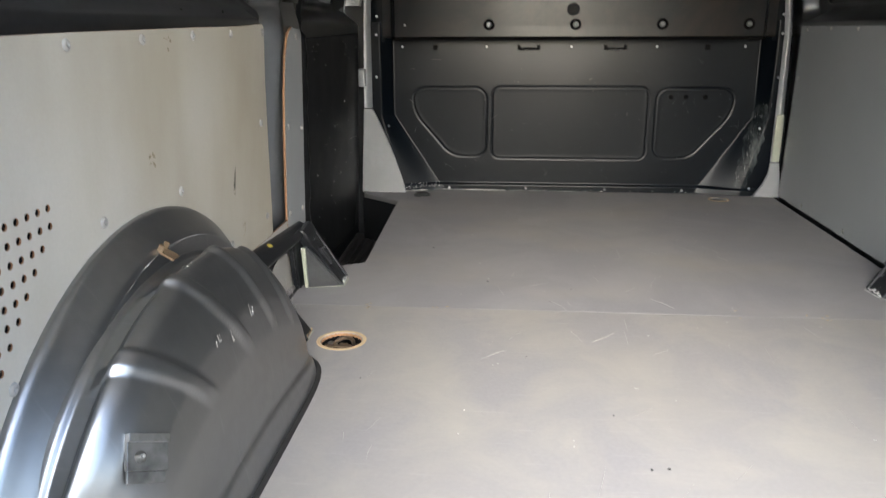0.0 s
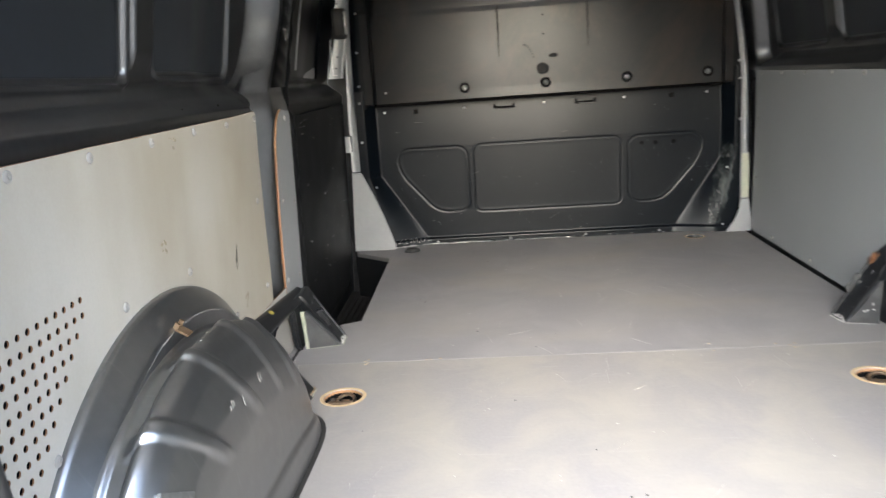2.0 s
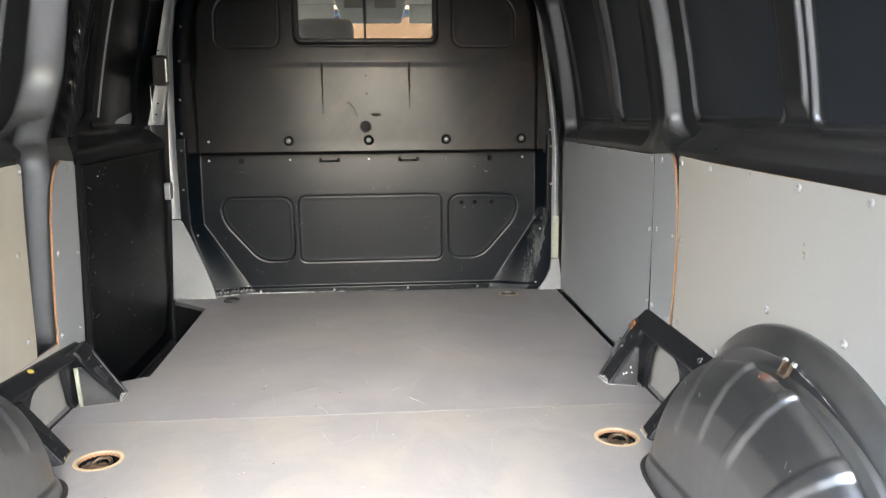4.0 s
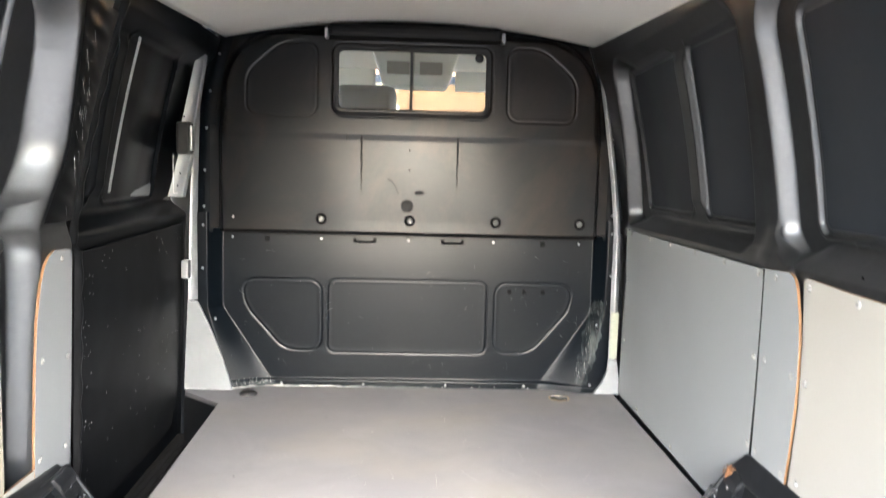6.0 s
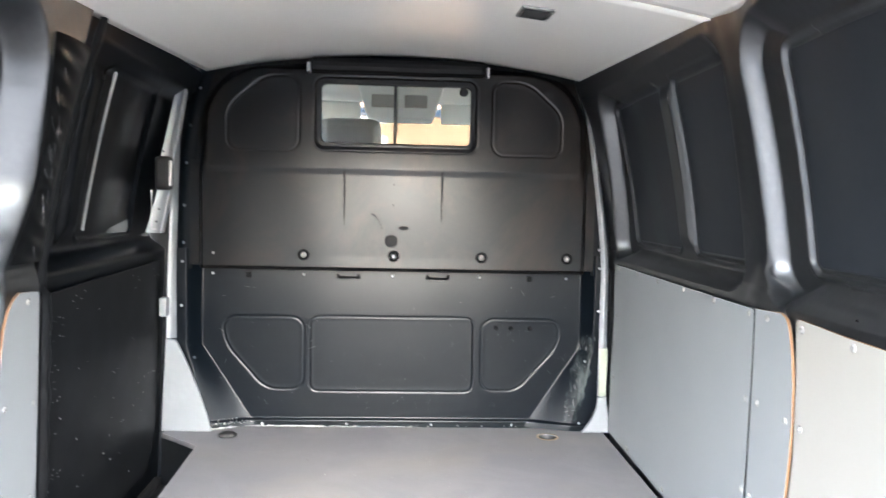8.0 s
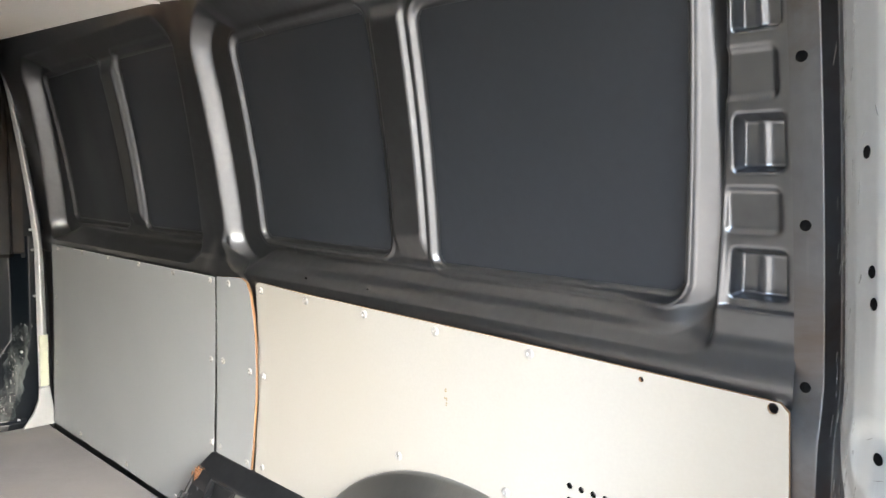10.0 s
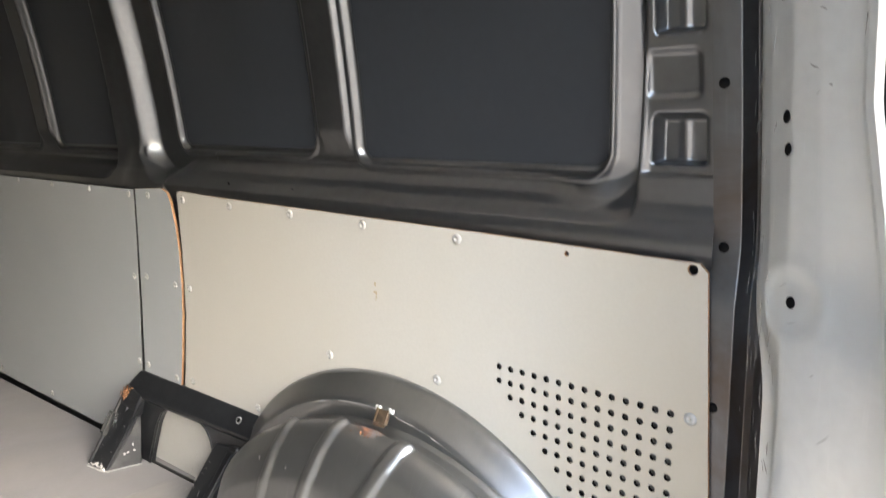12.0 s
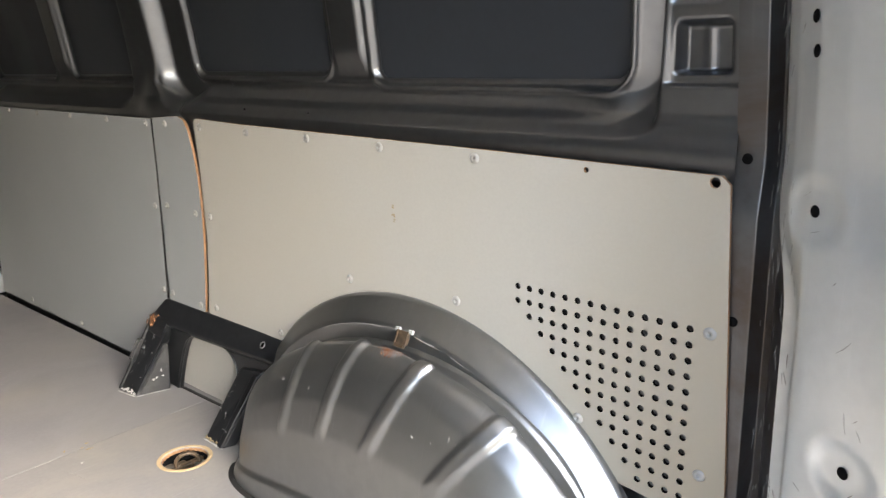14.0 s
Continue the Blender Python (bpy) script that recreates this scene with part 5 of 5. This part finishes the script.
# side flange with its screws, up to the roof
for sg in (1, -1):
    fl = lambda T, K, sg=sg: (sg * (0.812 - 0.055 * T ** 2.2 - 0.028 + 0.056 * K - 0.035 * S((T - 0.6) / 0.4)), 2.628 + 0.03 * K - 0.01 * np.sin(K * 3.1), 0.62 + 0.80 * T)
    hold(BH, sheet("flange", np.linspace(0, 1, 40), np.linspace(-0.35, 1, 10), fl, BULK, flip=sg > 0))
    for z in (0.66, 0.72, 0.86, 1.02, 1.16, 1.30):
        T = (z - 0.62) / 0.80
        x = 0.812 - 0.055 * T ** 2.2 - 0.014 - 0.035 * float(S((T - 0.6) / 0.4))
        stick("screw", PIN, BH, (sg * x, 2.624, z), (0, -1, 0))
    for x, z in ((0.800, 0.648), (0.803, 0.480), (0.760, 0.277), (0.742, 0.03)):
        yy = float(lower(np.array(x), np.array(z))[1])
        stick("screw", PIN, BH, (sg * x, yy - 0.001, z), (0, -1, 0))
# rows of fixings
for x in (-0.678, -0.341, -0.002, 0.331, 0.661):
    if abs(x) < 0.6 or x > 0.6:
        stick("washer", WASHER, BH, (x, float(upper(np.array(x), np.array(0.685))[1]) - 0.0005, 0.685), (0, -1, 0))
    stick("bolt", BOLT if x > -0.6 else PIN, BH, (x, float(upper(np.array(x), np.array(0.685))[1]) - 0.001, 0.685), (0, -1, 0))
for x in (-0.703, -0.352, -0.006, 0.336, 0.684):
    stick("screw", PIN, BH, (x, float(lower(np.array(x), np.array(0.599))[1]) - 0.001, 0.599), (0, -1, 0))
for x in (-0.506, -0.177, 0.157, 0.479):
    stick("screw", PIN, BH, (x, 2.671, 0.010), (0, -1, 0))
for x in (0.408, 0.468, 0.545):
    stick("drilled_hole", BORE, BH, (x, float(lower(np.array(x), np.array(0.398))[1]) - 0.0006, 0.398), (0, -1, 0)).scale = (1.45, 1.45, 1)
for z in (0.955, 0.880):
    stick("drilled_hole", TINY, BH, (-0.006, float(upper(np.array(0.0), np.array(z))[1]) - 0.0004, z), (0, -1, 0))
# clip slots under the upper panel
for x in (-0.179, 0.171):
    bm = bmesh.new()
    box(bm, x - 0.046, 2.668, 0.588, x - 0.034, 2.680, 0.606, 0.001)
    box(bm, x + 0.034, 2.668, 0.588, x + 0.046, 2.680, 0.606, 0.001)
    box(bm, x - 0.034, 2.672, 0.584, x + 0.034, 2.682, 0.596, 0.001)
    hold(BH, part("clip_slot", bm, HOLE))
    boxp = boxed("clip_edge", x - 0.030, 2.668, 0.585, x + 0.030, 2.672, 0.5885, BLACK, bevel=0.0005)
    hold(BH, boxp)
for x in (-0.564, 0.535):
    hold(BH, boxed("clip_slot", x - 0.009, 2.672, 0.586, x + 0.009, 2.681, 0.606, HOLE, bevel=0.001))
# dark strip along the lip of the upper panel
hold(BH, sheet("lip_trim", np.linspace(-0.735, 0.738, 120), np.linspace(0, 1, 5),
               lambda U, K: (U, upper(U, 0 * U + 0.650)[1] - 0.0016 - 0.0016 * np.sin(math.pi * K), 0.6265 + 0.0125 * K), HOLE, label="thin black strip along the lip"))
# black padded rail over the window
bm = bmesh.new()
box(bm, -0.318, 2.520, 1.362, 0.328, 2.60, 1.412, 0.018)
hold(BH, part("head_rail", bm, DRIP, label="black padded rail over the window"))
for x in (-0.322, 0.332):
    hold(BH, boxed("rail_clip", x - 0.006, 2.512, 1.356, x + 0.006, 2.56, 1.390, ZINC, bevel=0.002, label="bare steel clip"))
# window: rubber frame, two panes, sliding bar, latch
wf = hold(BH, plate("window_frame", rounded(WIN[0] - 0.009, WIN[1] - 0.009, WIN[2] + 0.009, WIN[3] + 0.009, 0.030),
                    [rounded(WIN[0] + 0.004, WIN[1] + 0.004, WIN[2] - 0.004, WIN[3] - 0.004, 0.024)], lambda u, v, w: Vector((u, 2.574 - w, v)), 0.018, [RUBBER], edge=0.004, label="black rubber window frame"))
for x0, x1, y in ((WIN[0], 0.004, 2.578), (-0.014, WIN[2], 2.586)):
    pn = boxed("pane", x0, y, WIN[1], x1, y + 0.003, WIN[3], glass, bevel=0)
    pn.visible_shadow = False
    hold(wf, pn)
hold(wf, boxed("window_bar", -0.011, 2.570, WIN[1], -0.001, 2.592, WIN[3], RUBBER, bevel=0.001, label="thin black bar between the panes"))
hold(wf, stick("latch", mesh_of(lathe([(0, 0.012), (0.012, 0.012), (0.016, 0.006), (0.017, 0.0)], 20), "latch", RUBBER), None, (0.249, 2.577, 1.306), (0, -1, 0)))
bm = bmesh.new()
box(bm, 0.006, 2.570, 1.222, 0.012, 2.578, 1.236, 0.001)
box(bm, 0.006, 2.566, 1.232, 0.024, 2.572, 1.238, 0.001)
hold(wf, part("hook", bm, STEEL))


# runs, scuffs and stains on the sheet
def run(x, z0, z1, w, seed):
    r = random.Random(seed)
    bm = bmesh.new()
    n = 14
    rows = []
    for k in range(n + 1):
        z = z0 + (z1 - z0) * k / n
        hw = w * r.uniform(0.35, 1.0) * (1 - 0.5 * k / n)
        xx = x + r.uniform(-0.0015, 0.0015)
        y = float(upper(np.array(xx), np.array(z))[1]) - 0.0009
        rows.append((bm.verts.new((xx - hw, y + 0.0008, z)), bm.verts.new((xx, y, z)), bm.verts.new((xx + hw, y + 0.0008, z))))
    for a, b in zip(rows, rows[1:]):
        for q in (0, 1):
            bm.faces.new((a[q], a[q + 1], b[q + 1], b[q]))
    return hold(BH, part("run", bm, DRIP, label="dried black run"))


run(-0.190, 1.005, 0.80, 0.006, 1)
run(0.176, 1.005, 0.82, 0.0065, 2)
run(-0.245, 1.01, 0.985, 0.005, 3)
bm = lathe([(0, 0.0008), (0.018, 0.0007), (0.025, 0.0)], 18)
st = part("stain", bm, DRIP, label="dark round stain")
st.matrix_world = facing((-0.013, float(upper(np.array(0.0), np.array(0.742))[1]) - 0.0006, 0.742), (0, -1, 0))
hold(BH, st)
bm = lathe([(0, 0.0008), (0.014, 0.0007), (0.018, 0.0)], 14)
st = part("stain", bm, DRIP, label="dark smear")
st.matrix_world = facing((0.033, float(upper(np.array(0.03), np.array(0.792))[1]) - 0.0006, 0.792), (0, -1, 0)) @ Matrix.Diagonal((1.1, 0.45, 1, 1))
hold(BH, st)
for k in range(9):
    t = k / 8
    ys = float(upper(np.array(-0.07), np.array(0.83))[1])
    stp = boxed("smear", -0.090 + 0.038 * t, ys - 0.0012, 0.842 - 0.05 * t * t - 0.004, -0.084 + 0.038 * t, ys - 0.0002, 0.842 - 0.05 * t * t + 0.003, DRIP, bevel=0)
    hold(BH, stp)


def low_pt(x, z, lift=0.0006):
    return (x, float(lower(np.array(x), np.array(z))[1]) - lift, z)


flecks("scuffs", BH, 40, lambda r: (lambda t: low_pt(0.765 - 0.075 * t + r.gauss(0, 0.012), 0.36 - 0.33 * t))(r.random() ** 0.9), (0.15, -1, 0.1), 0.003, SCUFF, 41, "pale scraped paint in the lower corner")
scratches("scratches", BH, 26, lambda r: (lambda t: (low_pt(0.770 - 0.085 * t + r.gauss(0, 0.009), 0.375 - 0.34 * t), (r.gauss(-0.15, 0.12), 0, 1), (0, -1, 0)))(r.random() ** 1.5), 0.045, SCUFF, 46,
          "pale scraped streaks in the lower corner", 0.0016)
scratches("scratches", BH, 40, lambda r: (low_pt(r.uniform(-0.7, 0.75), r.uniform(0.06, 0.58)), (r.gauss(0, 1), 0, r.gauss(0, 1) + 0.1), (0, -1, 0)), 0.03, SCUFF, 47, "", 0.0006)
def scraped_patch(U, V):
    """A slanting worn patch that follows the lower corner of the sheet."""
    half = 0.012 + 0.020 * np.sin(math.pi * np.clip(V / 0.37, 0, 1)) ** 0.7 + 0.004 * np.sin(61 * V) + 0.003 * np.sin(137 * V + 1)
    X = 0.692 + 0.075 * (V / 0.37) ** 0.8 + U * half
    return X, lower(X, V)[1] - 0.0009, V


hold(BH, sheet("scraped_patch", np.linspace(-1, 1, 24), np.linspace(0.035, 0.372, 100), scraped_patch, SCRAPED, label="whitish scraped paint in the lower corner"))


bead("sealant", BH, (-0.735, 2.600, 0.001), (-0.600, 2.655, 0.001), 0.010, 3, "thick white sealant at the floor")
bead("sealant", BH, (-0.600, 2.668, 0.001), (-0.260, 2.669, 0.001), 0.007, 4, "white sealant along the floor")
bead("sealant", BH, (-0.250, 2.669, 0.001), (0.10, 2.669, 0.001), 0.0032, 5, "thin white sealant along the floor")
flecks("scuffs", BH, 50, lambda r: (lambda t: low_pt(-0.70 + 0.16 * t + r.gauss(0, 0.01), 0.012 + 0.02 * r.random()))(r.random()), (0, -1, 0.1), 0.004, FLECK, 42)
flecks("scuffs", BH, 70, lambda r: low_pt(r.uniform(-0.6, 0.72), r.uniform(0.06, 0.56)), (0, -1, 0), 0.0024, SCUFF, 43)
flecks("scuffs", BH, 8, lambda r: low_pt(r.uniform(0.02, 0.18), r.uniform(0.04, 0.12)), (0, -1, 0), 0.0028, FLECK, 44)
flecks("foot_edge", BH, 40, lambda r: (r.uniform(-0.52, -0.30) if r.random() < 0.6 else r.uniform(-0.52, 0.6), 2.6705, 0.002 + 0.003 * r.random()), (0, -1, 0.3), 0.005, FLECK, 45, "pale chipped edge at the floor")

# ---------------------------------------------------------------- front pillars beside the bulkhead
trim = thing("pillar_trim", (-0.80, 2.60, 0), "silver grey pillar trim with a flared foot", "pillar trim", "pillar trims")
hold(trim, plate("foot", [(-0.856, 0.348), (-0.873, 0.004), (-0.690, 0.004), (-0.705, 0.06), (-0.735, 0.15), (-0.775, 0.25), (-0.815, 0.335), (-0.824, 0.348)], [],
                 lambda u, v, w: Vector((u, 2.612 - w - 0.05 * (u + 0.87), v)), 0.012, [SILVER], edge=0.003))
bead("sealant", trim, (-0.875, 2.604, 0.0), (-0.690, 2.596, 0.0), 0.0036, 6, "white sealant under the foot")
hold(trim, sheet("strip", np.linspace(0, 1, 30), np.linspace(0, 1, 6),
                 lambda T, K: (-(0.856 - 0.012 * T - 0.032 * K * (1 - 0.55 * T) - 0.03 * T * T), 2.606 + 0.02 * K * K, 0.355 + 0.95 * T), SILVER))
trim = thing("pillar_trim", (0.82, 2.60, 0), "silver grey pillar trim with a small foot and a taped joint", "pillar trim", "pillar trims")
hold(trim, plate("foot", [(0.858, 0.004), (0.752, 0.004), (0.785, 0.05), (0.805, 0.10), (0.808, 0.140), (0.838, 0.140)], [], lambda u, v, w: Vector((u, 2.606 - w, v)), 0.012, [SILVER], edge=0.003))
hold(trim, sheet("strip", np.linspace(0, 1, 40), np.linspace(0, 1, 8),
                 lambda T, K: (0.806 + 0.034 * K * (1 - 0.4 * T) - 0.004 * T - 0.085 * np.maximum(T - 0.42, 0) ** 1.3 * 2.2, 2.600 + 0.012 * np.abs(K - 0.5) * 2, 0.145 + 1.17 * T), SILVER, flip=True))
hold(trim, boxed("tape", 0.806, 2.592, 0.150, 0.836, 2.600, 0.338, TAPE, bevel=0.002, label="yellowed tape over the joint"))

# ---------------------------------------------------------------- sliding door
DOOR = thing("sliding_door", (-0.88, 2.1, -0.15), "closed sliding door, black inside, with a scuffed lower board", "sliding door")


def door_x(Y, Z):
    low = xw(Y, Z) + 0.052
    up = xf(Y, Z) + 0.045 + side_depth(Y, Z, True, True)
    b = S((Z - 0.66) / 0.03)
    return low * (1 - b) + up * b


ds = sheet("door_sheet", np.arange(1.575, 2.70, 0.006), np.arange(-0.24, 1.36, 0.006), lambda Y, Z: (-door_x(Y, Z), Y, Z), DOORBLACK)
hold(DOOR, ds)
hold(DOOR, sheet("window_bar", np.linspace(0, 1, 30), np.linspace(0, 1, 6),
                 lambda T, K: (-(xf(1.93, 0.79 + 0.445 * T) + 0.058 + 0.010 * np.abs(K - 0.4) ** 1.5), 1.945 - 0.038 * T ** 1.6 + 0.026 * (K - 0.5), 0.79 + 0.445 * T), POSTPAINT, label="bright bar between the window infills"))
hold(DOOR, plate("lower_board", [(1.612, 0.640), (1.618, 0.20), (1.66, -0.02), (1.70, -0.12), (2.50, -0.12), (2.58, 0.02), (2.600, 0.30), (2.605, 0.655)], [],
                 lambda u, v, w: Vector((-(xw(u, v) + 0.036 - w), u, v)), 0.006, [BOARD, RUBBER], label="black lower board"))
flecks("scuffs", DOOR, 80, lambda r: (lambda y, z: (-(xw(y, z) + 0.0322), y, z))(r.uniform(1.64, 2.58) if r.random() < 0.6 else r.uniform(1.63, 1.75), r.uniform(-0.05, 0.64)), (1, 0, 0), 0.0038, FLECK, 51)
flecks("screws", DOOR, 9, lambda r: (lambda y: (-(xw(y, 0.62) + 0.0322), y, 0.60 + 0.03 * r.random()))(r.uniform(1.64, 2.58)), (1, 0, 0), 0.004, FLECK, 52)
hold(DOOR, boxed("catch_plate", -0.868, 2.555, 0.445, -0.842, 2.600, 0.515, SILVER, bevel=0.004, label="silver catch plate"))
# lock and bare post at the leading edge
def jamb(T, K):
    z = 0.758 + 0.535 * T
    far = np.interp(z, (0.758, 0.908, 1.033, 1.293), (0.905, 0.866, 0.852, 0.794))
    near = np.interp(z, (0.758, 0.908, 1.033, 1.293), (0.850, 0.818, 0.803, 0.762))
    k = np.clip(K, 0, 1)
    return -(far + (near - far) * k), 2.528 + 0.004 * np.sin(k * 3.1) + 0.035 * np.maximum(K - 1, 0), z


hold(DOOR, sheet("lock_post", np.linspace(0, 1, 40), np.r_[np.linspace(0, 1, 9), 2.0], jamb, SILVER, label="bare silver lock post"))
hold(DOOR, boxed("lock", -0.862, 2.482, 0.915, -0.804, 2.527, 1.035, RUBBER, bevel=0.014, label="black lock housing"))
hold(DOOR, boxed("lock_lever", -0.808, 2.476, 0.93, -0.800, 2.500, 1.02, ZINC, bevel=0.003, label="thin steel lever"))
for z, x in ((1.055, 0.842), (0.845, 0.858), (0.80, 0.868)):
    stick("drilled_hole", TINY, DOOR, (-x, 2.5275, z), (0, -1, 0))
bm = bmesh.new()
box(bm, -0.883, 2.518, 0.772, -0.880, 2.522, 0.915, 0.001)
box(bm, -0.883, 2.518, 0.770, -0.866, 2.522, 0.774, 0.001)
hold(DOOR, part("rod", bm, ZINC, label="thin bent steel rod"))
# door seal channel on the pillar
hold(WALL_L, sheet("door_seal", np.linspace(0, 1, 90), np.linspace(0, 1, 9),
                   lambda T, K: (-(np.where(T < 0.52, xw(1.57, 1.36 * T - 0.05), xf(1.57, 1.36 * T - 0.05) - 0.004) + 0.004 - 0.012 * np.sin(K * math.pi)
                                   + 0.0025 * np.sin(T * 90) * np.sin(K * math.pi)), 1.562 + 0.036 * K, -0.05 + 1.36 * T), SEAL, label="perished black rubber door seal"))

def flap(T, K):
    z = 0.735 + 0.50 * T
    crest = 1.47 - 0.6 * np.maximum(z - 0.86, 0) ** 1.8 - 0.095 * S((0.94 - z) / 0.32)
    y = crest + 0.010 + (1.566 - crest - 0.010) * K
    return -(xf(y, z) - 0.003 - 0.009 * np.sin(K * math.pi) ** 0.7 - 0.0022 * np.sin(T * 70 + 5 * K) * np.sin(K * math.pi)), y, z


hold(WALL_L, sheet("door_seal_flap", np.linspace(0, 1, 110), np.linspace(0, 1, 14), flap, SEAL, label="loose black rubber flap of the door seal"))
scratches("scuffs", WALL_L, 18, lambda r: (lambda k, z: ((-(xf(1.53, z) - 0.0135), 1.47 - 0.5 * max(z - 0.86, 0) ** 1.8 + 0.055 * k, z), (0, r.gauss(0, 0.12) - 0.1, 1), (1, 0, 0.1)))(r.choice((0.35, 0.6, 0.75)) + r.gauss(0, 0.04), r.uniform(0.77, 1.18)), 0.06, ZINC, 91, "shiny torn edges of the seal", 0.0016)

# ---------------------------------------------------------------- cab
CAB = thing("cab", (0, 3.3, -0.3), "pale lined driver's cab seen through the bulkhead window", "vehicle cab", kind="structure")
hold(CAB, sheet("headliner", np.linspace(-0.85, 0.85, 30), np.linspace(2.70, 3.92, 20), lambda X, Y: (X, Y, 1.475 - 0.12 * X * X - 0.055 * np.maximum(Y - 3.3, 0) ** 2 * 2.0), HEADLINER, flip=True))
hold(CAB, boxed("cab_floor", -0.95, 2.72, -0.40, 0.95, 4.6, -0.34, PLASTIC, bevel=0))
hold(CAB, boxed("dashboard", -0.90, 3.85, 0.35, 0.90, 4.55, 0.86, PLASTIC, bevel=0.05))
for sg in (1, -1):
    hold(CAB, boxed("cab_door", min(sg * 0.90, sg * 0.95), 2.80, -0.34, max(sg * 0.90, sg * 0.95), 4.5, 0.80, OUTER, bevel=0.01))
    hold(CAB, hull("windscreen_post", [(sg * 0.78, 3.90, 1.42), (sg * 0.84, 3.90, 1.40), (sg * 0.78, 3.97, 1.42), (sg * 0.84, 3.97, 1.40), (sg * 0.86, 4.55, 0.80),
                                       (sg * 0.94, 4.55, 0.80), (sg * 0.86, 4.64, 0.80), (sg * 0.94, 4.64, 0.80)], HEADLINER))
    hold(CAB, boxed("door_post", min(sg * 0.80, sg * 0.93), 2.72, -0.3, max(sg * 0.80, sg * 0.93), 2.84, 1.45, HEADLINER, bevel=0.01))
ws = sheet("windscreen", np.linspace(-0.84, 0.84, 12), np.linspace(0, 1, 8), lambda X, T: (X, 3.93 + 0.66 * T - 0.10 * (X / 0.84) ** 2, 1.405 - 0.58 * T), tinted)
md = ws.modifiers.new("thick", "SOLIDIFY")
md.thickness = 0.005
ws.visible_shadow = False
hold(CAB, ws)
hold(CAB, boxed("bonnet", -0.92, 4.5, -0.3, 0.92, 5.15, 0.62, OUTER, bevel=0.12))
for x0, x1 in ((-0.66, -0.20), (0.22, 0.68)):
    vis = thing("sun_visor", ((x0 + x1) / 2, 3.80, 1.35), "pale folded sun visor over the windscreen", "sun visor", "sun visors")
    bm = bmesh.new()
    box(bm, x0, 3.70, 1.300, x1, 3.725, 1.405, 0.010, None)
    hold(vis, part("flap", bm, HEADLINER))
con = thing("roof_console", (0, 3.55, 1.42), "pale roof console with two dark reading lights", "roof console")
hold(con, hull("housing", [(x, y, z) for x, y, z in ((-0.20, 3.40, 1.45), (0.22, 3.40, 1.45), (-0.15, 3.44, 1.290), (0.17, 3.44, 1.290), (-0.20, 3.75, 1.45), (0.22, 3.75, 1.45), (-0.15, 3.72, 1.300), (0.17, 3.72, 1.300))],
               HEADLINER, bevel=0.012))
for x in (-0.075, 0.085):
    hold(con, boxed("reading_light", x - 0.055, 3.405, 1.345, x + 0.055, 3.428, 1.405, FABRIC, bevel=0.004, label="grey reading light"))
seat = thing("cab_seat", (-0.21, 3.2, -0.34), "grey fabric cab seat with a broad headrest", "vehicle seat")
bm = bmesh.new()
box(bm, -0.355, 3.14, 1.02, -0.075, 3.25, 1.262, 0.045)
hold(seat, part("headrest", bm, FABRIC, smooth=True))
bm = bmesh.new()
box(bm, -0.45, 3.12, 0.25, 0.02, 3.27, 1.03, 0.05)
hold(seat, part("backrest", bm, FABRIC, smooth=True))
bm = bmesh.new()
box(bm, -0.45, 3.20, -0.335, 0.02, 3.72, 0.28, 0.06)
hold(seat, part("base", bm, FABRIC, smooth=True))

# ---------------------------------------------------------------- outside
ob = sheet("ground", np.r_[-400, -40, np.linspace(-12, 12, 25), 40, 400], np.r_[-400, -40, np.linspace(-12, 12, 25), 40, 400], lambda X, Y: (X, Y, 0 * X - 0.62), PAVING, smooth=False)
tagged(ob, "pale dusty paved yard", "ground", kind="structure")
H = thing("house", (0, 11.0, -0.62), "orange brick house wall with white framed windows", "house")
holes = [rounded(x - 0.55, z, x + 0.55, z + 1.25, 0.01, 1) for x in (-4.2, -0.75, 2.2, 5.0) for z in (0.6, 3.2)]
hold(H, plate("wall", [(-7, -0.62), (7, -0.62), (7, 5.2), (-7, 5.2)], holes, lambda u, v, w: Vector((u, 11.0 - w, v)), 0.25, [BRICK], edge=0.001))
for x in (-4.2, -0.75, 2.2, 5.0):
    for z in (0.6, 3.2):
        wdw = hold(H, plate("window_frame", rounded(x - 0.55, z, x + 0.55, z + 1.25, 0.01, 1),
                            [rounded(x - 0.48, z + 0.07, x - 0.03, z + 1.18, 0.01, 1), rounded(x + 0.03, z + 0.07, x + 0.48, z + 1.18, 0.01, 1)],
                            lambda u, v, w: Vector((u, 10.96 - w, v)), 0.07, [WHITEPAINT], label="white painted window frame"))
        hold(wdw, boxed("pane", x - 0.5, 10.97, z + 0.05, x + 0.5, 10.98, z + 1.2, DARKGLASS, bevel=0))
hold(H, boxed("roof", -7.4, 10.6, 5.2, 7.4, 17, 5.5, PLASTIC, bevel=0.02))

# added out of view; its height and tone set what bulkhead and pillars reflect
ob = boxed("wall_street", -16, -10.4, -0.62, 16, -10.0, 0.70, TANBRICK, bevel=0.01)
tagged(ob, "low sandy wall added unseen behind the van to shape reflections", "wall", kind="structure")
